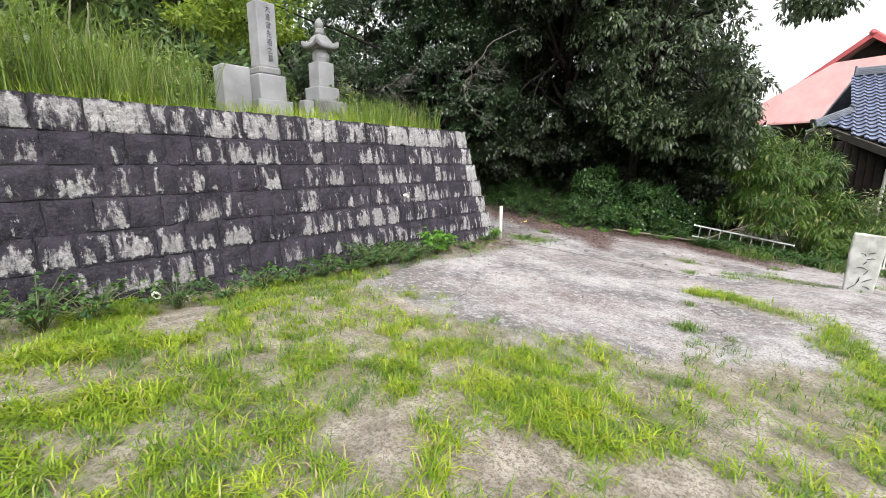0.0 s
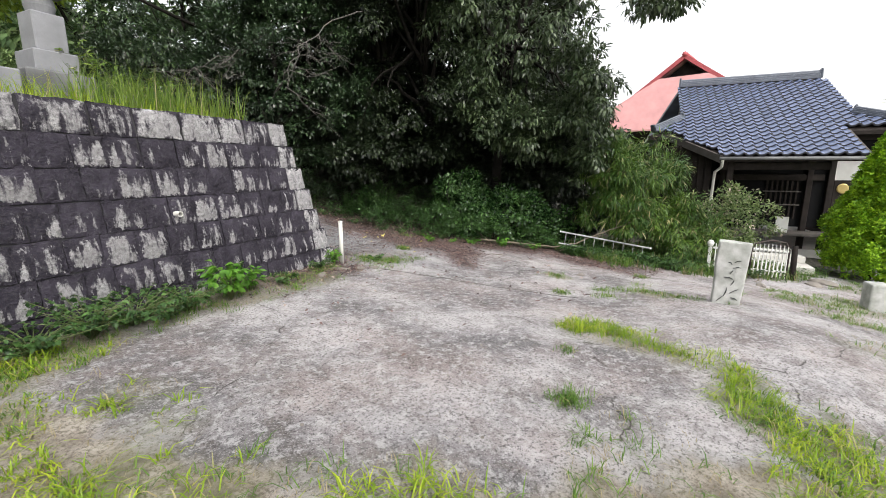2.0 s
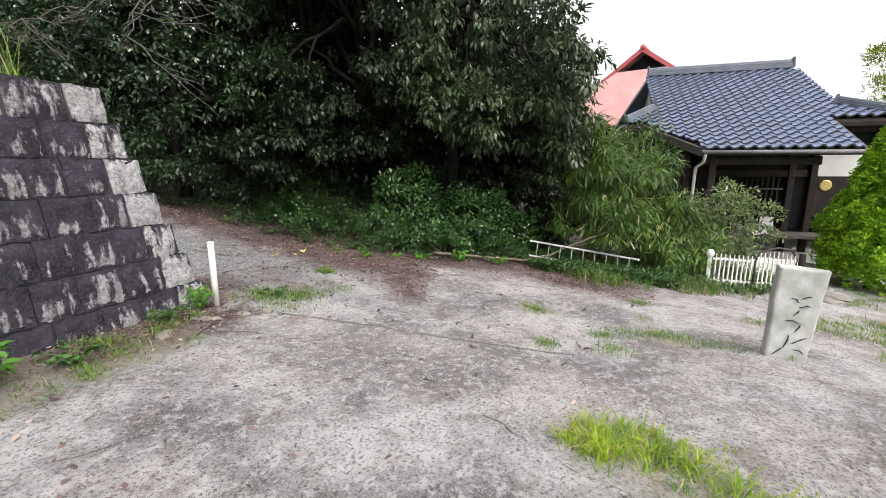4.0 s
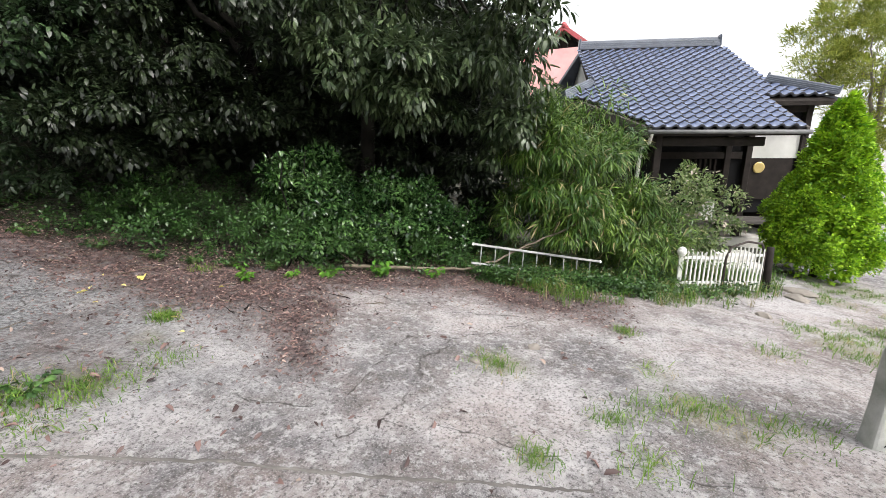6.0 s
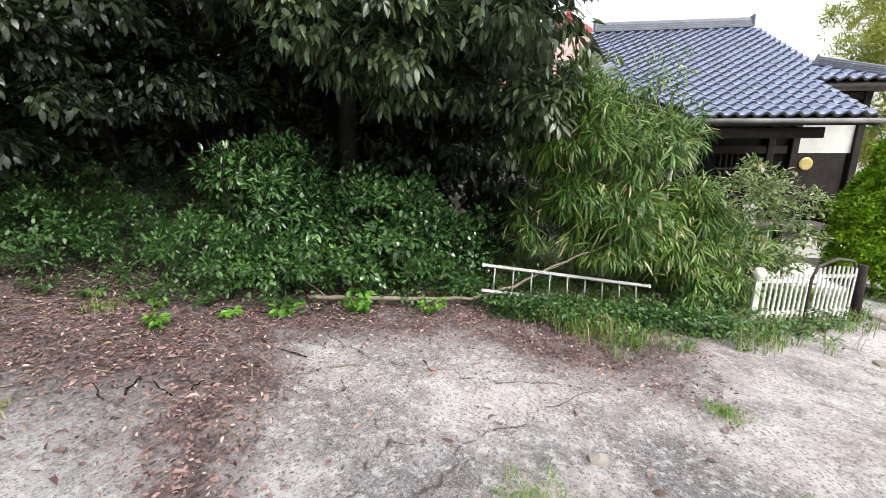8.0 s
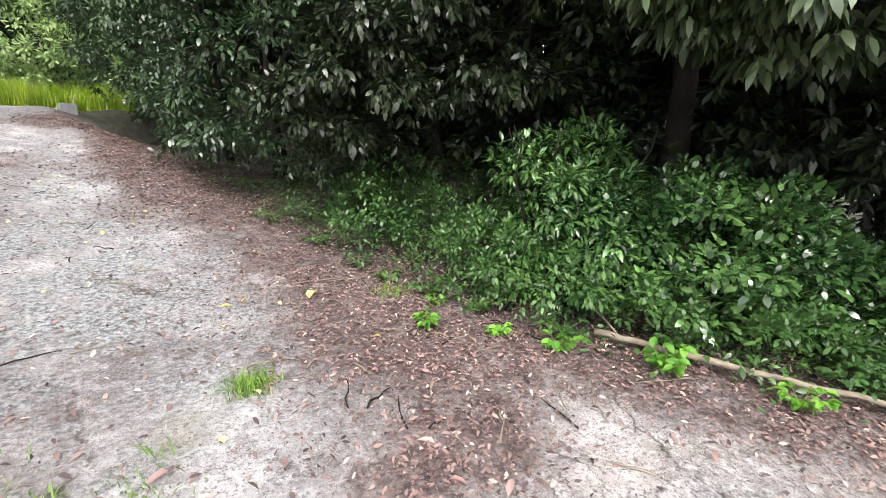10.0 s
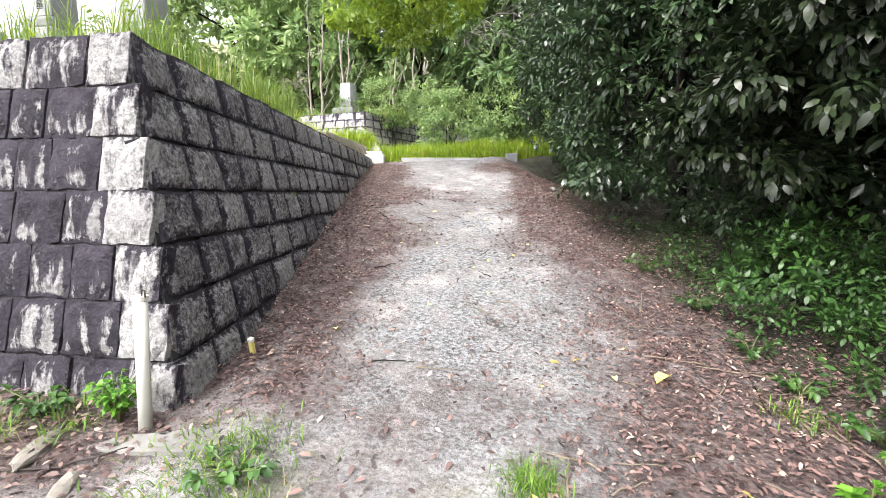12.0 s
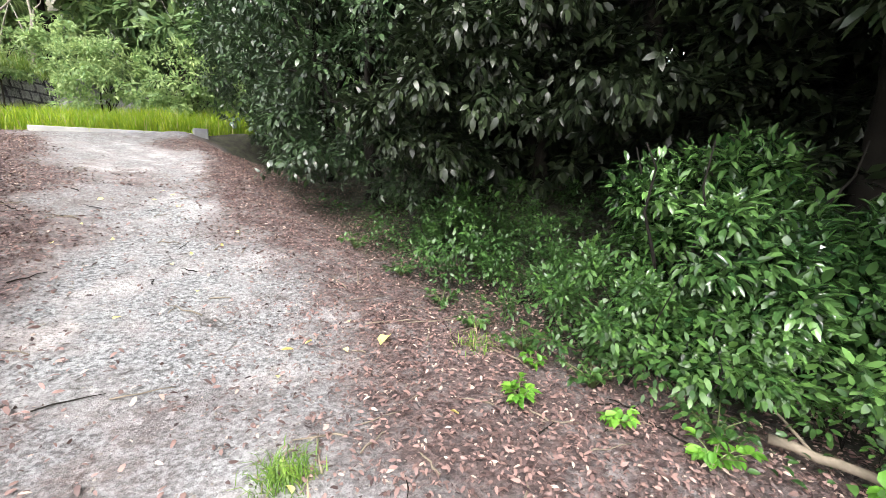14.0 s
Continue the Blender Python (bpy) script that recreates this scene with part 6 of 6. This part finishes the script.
xy = scatter(gr, 420, 3.3, 5.2, 6.3, 9.5, lambda x, y: on_terrace(x, y) * 0.8)
p = on_ground(tufts(gr, xy, 9, 0.05), -0.01)
tagged(blades("tall_weeds", p, gr.uniform(0.25, 0.7, len(p)), 0.010, M["tall_grass"], 0.6, gr), "tall green weeds behind the wall's corner", "weeds", kind="stuff")
xy = scatter(gr, 3800, 0.5, 7.0, 14.6, 20.0, lambda x, y: smooth(10.1, 10.6, lane(x, y)[0]) * smooth(6.0, 4.5, lane(x, y)[1]) * np.where((y > 18.0) & (x < 1.2), 0, 1))
p = on_ground(tufts(gr, xy, 7, 0.05), -0.01)
tagged(blades("meadow_grass", p, gr.uniform(0.3, 0.75, len(p)), 0.014, M["grass"], 0.7, gr), "bright meadow grass beyond the kerb", "grass", kind="stuff")
xy = scatter(gr, 1600, -9.0, 1.0, 18.5, 22.0, lambda x, y: np.ones_like(x))
q = np.stack([xy[:, 0], xy[:, 1], np.full(len(xy), 3.95)], 1)
q = np.repeat(q, 6, 0) + gr.normal(size=(len(xy) * 6, 3)) * np.array([[0.06, 0.06, 0.0]])
tagged(blades("terrace_weeds", q, gr.uniform(0.2, 0.6, len(q)), 0.014, M["tall_grass"], 0.7, gr), "weeds on the far terrace", "weeds", kind="stuff")


def leafy_plant(x, y, radius, height, n, leaf, mat, rng, label, name="weed", width=0.6, z=None):
    """A weed: stems from one root with leaves along them."""
    z = float(ground_z(x, y)) if z is None else z
    root = empty(name, Matrix.Translation((x, y, z - 0.01)), label, "plant")
    b = bmesh.new()
    pos, way = [], []
    for i in range(n):
        a = math.tau * i / n + rng.uniform(-0.3, 0.3)
        r, h = radius * rng.uniform(0.4, 1.0), height * rng.uniform(0.55, 1.0)
        e = Vector((math.cos(a) * r, math.sin(a) * r, h))
        pts = [Vector((0, 0, 0)), Vector((e.x * 0.35, e.y * 0.35, h * 0.6)), e]
        tube_bm(pts, [0.005, 0.004, 0.002], 5, b)
        for k in range(9):
            t = 0.3 + 0.7 * rng.uniform()
            q = pts[1].lerp(pts[2], t) if t > 0.5 else pts[0].lerp(pts[1], t * 2)
            pos.append(tuple(q))
            d = Vector((math.cos(a), math.sin(a), 0)) * 0.6 + Vector(rng.normal(size=3)) * 0.6
            way.append((d.x, d.y, d.z * 0.4 - 0.05))
    tagged(part("stalk", b, M["stalk"], root), kind="stuff")
    pos, way = np.array(pos), np.array(way)
    ln = leaf * rng.uniform(0.6, 1.2, len(pos))
    leaves("foliage", pos, way, np.array([[0, 0, 1.0]]) + rng.normal(size=(len(pos), 3)) * 0.3, ln, ln * width, M[mat], root)
    return root


wr = np.random.default_rng(5)
for x, y, r, h, n, lf in ((3.85, 5.0, 0.3, 0.42, 22, 0.095), (4.15, 5.15, 0.18, 0.26, 11, 0.08), (5.72, 5.62, 0.13, 0.26, 26, 0.042), (8.86, 6.24, 0.1, 0.15, 6, 0.07), (9.3, 5.95, 0.1, 0.1, 5, 0.06), (9.55, 5.6, 0.16, 0.14, 8, 0.06), (10.0, 5.1, 0.14, 0.22, 8, 0.08), (9.15, 6.6, 0.08, 0.1, 5, 0.05), (10.35, 4.5, 0.16, 0.16, 8, 0.06)):
    leafy_plant(x, y, r, h, n, lf, "bright", wr, "fresh bright green leafy weed on the ground")
for x, y, r, h, n in ((9.0, 7.2, 0.16, 0.14, 9), (8.9, 7.7, 0.2, 0.16, 10), (6.5, 5.55, 0.18, 0.09, 8), (8.7, 8.4, 0.2, 0.14, 10), (9.2, 6.8, 0.2, 0.18, 12), (9.4, 6.3, 0.22, 0.2, 12), (8.35, 9.1, 0.2, 0.18, 10), (9.75, 5.75, 0.2, 0.16, 10), (2.95, 4.9, 0.52, 0.29, 44), (3.4, 4.95, 0.42, 0.25, 36), (2.3, 4.8, 0.47, 0.25, 36), (1.6, 4.7, 0.35, 0.25, 16), (0.8, 4.5, 0.35, 0.22, 16), (-0.2, 4.3, 0.45, 0.35, 22), (-0.9, 4.2, 0.5, 0.4, 22), (4.6, 5.2, 0.2, 0.12, 10), (5.35, 5.5, 0.18, 0.15, 10), (2.65, 4.85, 0.42, 0.35, 40), (1.95, 4.78, 0.3, 0.28, 20), (1.2, 4.6, 0.3, 0.3, 18), (0.4, 4.42, 0.3, 0.3, 18), (-0.5, 4.25, 0.4, 0.45, 22), (-1.5, 4.05, 0.5, 0.5, 24), (3.2, 4.85, 0.25, 0.15, 14), (11.75, 1.25, 0.25, 0.3, 14), (12.0, 0.85, 0.25, 0.22, 14), (12.3, 0.5, 0.25, 0.26, 14), (11.6, 1.7, 0.3, 0.25, 14)):
    leafy_plant(x, y, r, h, n, 0.055, "ivy", wr, "low green weeds at the foot of the stone wall")
spots, high = [], []
for x, y, r, n, h in ((7.65, 5.95, 0.06, 260, 0.11), (6.4, 5.6, 0.15, 420, 0.10), (6.65, 5.35, 0.14, 300, 0.08), (6.3, 5.2, 0.13, 220, 0.06), (7.15, 5.3, 0.12, 220, 0.05), (8.9, 6.95, 0.08, 160, 0.09), (4.35, 1.6, 0.07, 260, 0.10), (5.15, 1.9, 0.05, 90, 0.06), (7.97, 2.19, 0.1, 117, 0.08), (8.09, 1.91, 0.12, 144, 0.08), (8.17, 1.66, 0.1, 117, 0.07), (7.40, 2.17, 0.1, 135, 0.08), (8.04, 1.24, 0.12, 135, 0.07), (7.27, 2.72, 0.07, 180, 0.07), (8.28, 3.23, 0.12, 117, 0.07), (9.76, 0.81, 0.12, 99, 0.1), (10.03, 0.05, 0.16, 135, 0.12), (7.81, 2.36, 0.06, 140, 0.06), (9.62, 2.15, 0.07, 160, 0.09)):
    spots.append(on_ground(np.array([[x, y]]) + wr.normal(size=(n, 2)) * r, -0.003))
    high.append(wr.uniform(0.3, 1.0, n) * h)
tagged(blades("lane_tufts", np.concatenate(spots), np.concatenate(high), 0.006, M["green_grass"], 1.6, wr), "feathery green grass tufts growing from the worn concrete", "grass", kind="stuff")
for x, y, h in ((-0.3, 5.9, 1.2), (-1.1, 5.8, 1.1), (-1.9, 5.6, 1.3), (-0.9, 6.6, 1.4), (0.5, 6.8, 1.2), (3.55, 7.6, 0.9), (3.75, 7.1, 0.75), (4.3, 7.3, 0.6), (1.3, 7.4, 0.95), (2.6, 7.7, 0.9), (1.0, 6.6, 0.8), (-0.6, 6.8, 1.1), (-1.6, 6.4, 1.0), (-2.6, 7.2, 1.2), (-3.4, 6.2, 1.3), (-0.5, 5.5, 0.8), (0.7, 5.9, 0.7), (-1.4, 7.4, 1.5), (0.9, 7.6, 1.1), (-2.2, 6.1, 1.2), (0.1, 6.1, 0.8), (4.7, 7.9, 0.7)):
    leafy_plant(x, y, 0.22, h, 12, 0.10, "tall_grass", wr, "tall leafy weed among the graves", width=0.3)


def under(x, y):
    d = wood_depth(x, y)
    return smooth(0.0, 0.9, d + fractal2(x, y, 1.3, 41) * 0.8 - 0.55 * smooth(4.6, 6.4, y)) * smooth(5.0, 2.2, d) * (0.35 + 0.65 * smooth(-0.3, 0.2, fractal2(x, y, 1.7, 43)))


ur = np.random.default_rng(9)
xy = scatter(ur, 54000, 7.0, 15.0, -1.5, 11.0, under)
n = len(xy)
p = on_ground(xy) + np.stack([np.zeros(n), np.zeros(n), ur.uniform(0.02, 0.2, n) + 0.05 * smooth(1.1, 0.2, np.hypot(xy[:, 0] - 11.3, (xy[:, 1] - 3.1) * 0.7))], 1)
way = ur.normal(size=(n, 3)) * np.array([[1, 1, 0.3]])
ln = ur.uniform(0.03, 0.075, n)
tagged(leaves("ground_ivy", p, way, np.array([[0, 0, 1.0]]) + ur.normal(size=(n, 3)) * 0.35, ln, ln * 0.6, M["ivy"]), "low green ivy and seedlings under the trees", "undergrowth", kind="stuff")
xy = scatter(ur, 5200, 9.6, 14.5, -2.2, 4.6, lambda x, y: under(x, y) * smooth(4.8, 3.4, y))
p = on_ground(tufts(ur, xy, 8, 0.03), -0.004)
tagged(blades("verge_grass", p, ur.uniform(0.08, 0.3, len(p)), 0.007, M["green_grass"], 1.1, ur), "shaggy green grass along the verge", "grass", kind="stuff")
xy = scatter(ur, 900, 9.8, 13.6, -1.5, 4.2, lambda x, y: under(x, y) * 0.5)
p = on_ground(tufts(ur, xy, 9, 0.03), 0.0)
tagged(blades("verge_straw", p, ur.uniform(0.12, 0.34, len(p)), 0.006, M["dry_grass"], 1.5, ur), "drooping dry straw along the verge", "grass", kind="stuff")
# weeds crowding the ladder
q = ur.uniform(0, 1, 5200)
xy = np.stack([10.78 + q * 0.75 + ur.normal(size=5200) * 0.12, 3.95 - q * 2.2 + ur.normal(size=5200) * 0.12], 1)
p = on_ground(xy) + np.stack([np.zeros(5200), np.zeros(5200), ur.uniform(0, 0.2, 5200)], 1)
ln = ur.uniform(0.03, 0.07, 5200)
tagged(leaves("ladder_weeds", p, ur.normal(size=(5200, 3)) * np.array([[1, 1, 0.4]]), np.array([[0, 0, 1.0]]) + ur.normal(size=(5200, 3)) * 0.4, ln, ln * 0.55, M["ivy"]), "leafy green weeds crowding the fallen ladder", "undergrowth", kind="stuff")
# dead leaves
lr = np.random.default_rng(21)


def fallen(rng, xy, lo, hi, width, mat, name, label):
    n = len(xy)
    p = on_ground(xy) + np.stack([np.zeros(n), np.zeros(n), rng.uniform(0.004, 0.03, n) + (0.02 if n == 1 else 0.0)], 1)
    a = rng.uniform(0, math.tau, n)
    way = np.stack([np.cos(a), np.sin(a), rng.normal(size=n) * (0.25 if n > 1 else 0.04)], 1)
    ln = rng.uniform(lo, hi, n)
    return tagged(leaves(name, p, way, np.array([[0, 0, 1.0]]) + rng.normal(size=(n, 3)) * 0.4, ln, ln * width, M[mat], fold=0.3, bend=0.25 if n > 1 else 0.08, simple=n > 500), label, "leaf litter", kind="stuff")


xy = scatter(lr, 280000, 2.0, 12.5, 2.0, 15.5, lambda x, y: np.clip(litter_cover(x, y), 0, 1) * in_lane_zone(x, y))
fallen(lr, xy, 0.012, 0.046, 0.42, "litter", "leaf_litter", "brown and reddish dead leaves covering the lane's edges")
xy = scatter(lr, 15000, 4.0, 10.5, 1.5, 15.0, lambda x, y: 0.6 * smooth(0.3, -0.3, np.hypot(x - 6.5, y - 3.0) - 9.0) * in_lane_zone(x, y) * smooth(0.3, -0.3, wood_depth(x, y)) * smooth(-3, 1.5, lane(x, y)[0]))
fallen(lr, xy, 0.015, 0.06, 0.4, "litter", "stray_leaves", "single dead leaves scattered over the lane")
xy = np.stack([lr.uniform(6.2, 9.6, 90), lr.uniform(2.2, 5.6, 90)], 1)
fallen(lr, xy, 0.05, 0.095, 0.38, "litter", "stray_leaves", "curled brown leaves scattered on the worn concrete")
for i in range(26):
    s, w = lr.uniform(-1.6, 5), lr.uniform(0.5, 3.0)
    q = CORNER + U2 * s + N2 * w
    if i == 0:
        q = Vector((8.32, 7.12, 0))
    o = fallen(lr, np.array([[q.x, q.y]]), 0.045 if i else 0.135, 0.07 if i else 0.14, 0.6 if i else 0.75, "yellow", "yellow_leaf", "yellow fallen leaf lying on the lane")
    del o["kind"]
    tagged(o, category="leaf", group="yellow leaves on the lane")


# loose grit on the worn concrete
pr = np.random.default_rng(51)
xy = scatter(pr, 26000, 1.5, 11.5, -1.5, 12.5, lambda x, y: in_lane_zone(x, y) * smooth(0.5, -0.3, wood_depth(x, y)) * (0.15 + 0.85 * smooth(-0.1, 0.4, fractal2(x, y, 1.4, 61))))
n = len(xy)
c = on_ground(xy)
r = pr.uniform(0.003, 0.010, n) * np.where(pr.uniform(0, 1, n) > 0.97, 2.0, 1.0)
corner = np.array([[1, 0, 0], [0, 1, 0], [-1, 0, 0], [0, -1, 0], [0, 0, 0.7]])
a = pr.uniform(0, math.tau, n)
ca, sa = np.cos(a)[:, None], np.sin(a)[:, None]
k = corner[None, :, :] * pr.uniform(0.6, 1.3, (n, 5, 1))
v = np.stack([k[:, :, 0] * ca - k[:, :, 1] * sa, k[:, :, 0] * sa + k[:, :, 1] * ca, k[:, :, 2]], 2) * r[:, None, None] + c[:, None, :]
f = (np.arange(n)[:, None] * 5 + np.array([[0, 1, 4, 1, 2, 4, 2, 3, 4, 3, 0, 4]])).reshape(-1, 3)
tagged(new("grit", mesh_arrays("grit", v.reshape(-1, 3), f, M["rock"])), "loose pale grit and small stones", "gravel", kind="stuff")
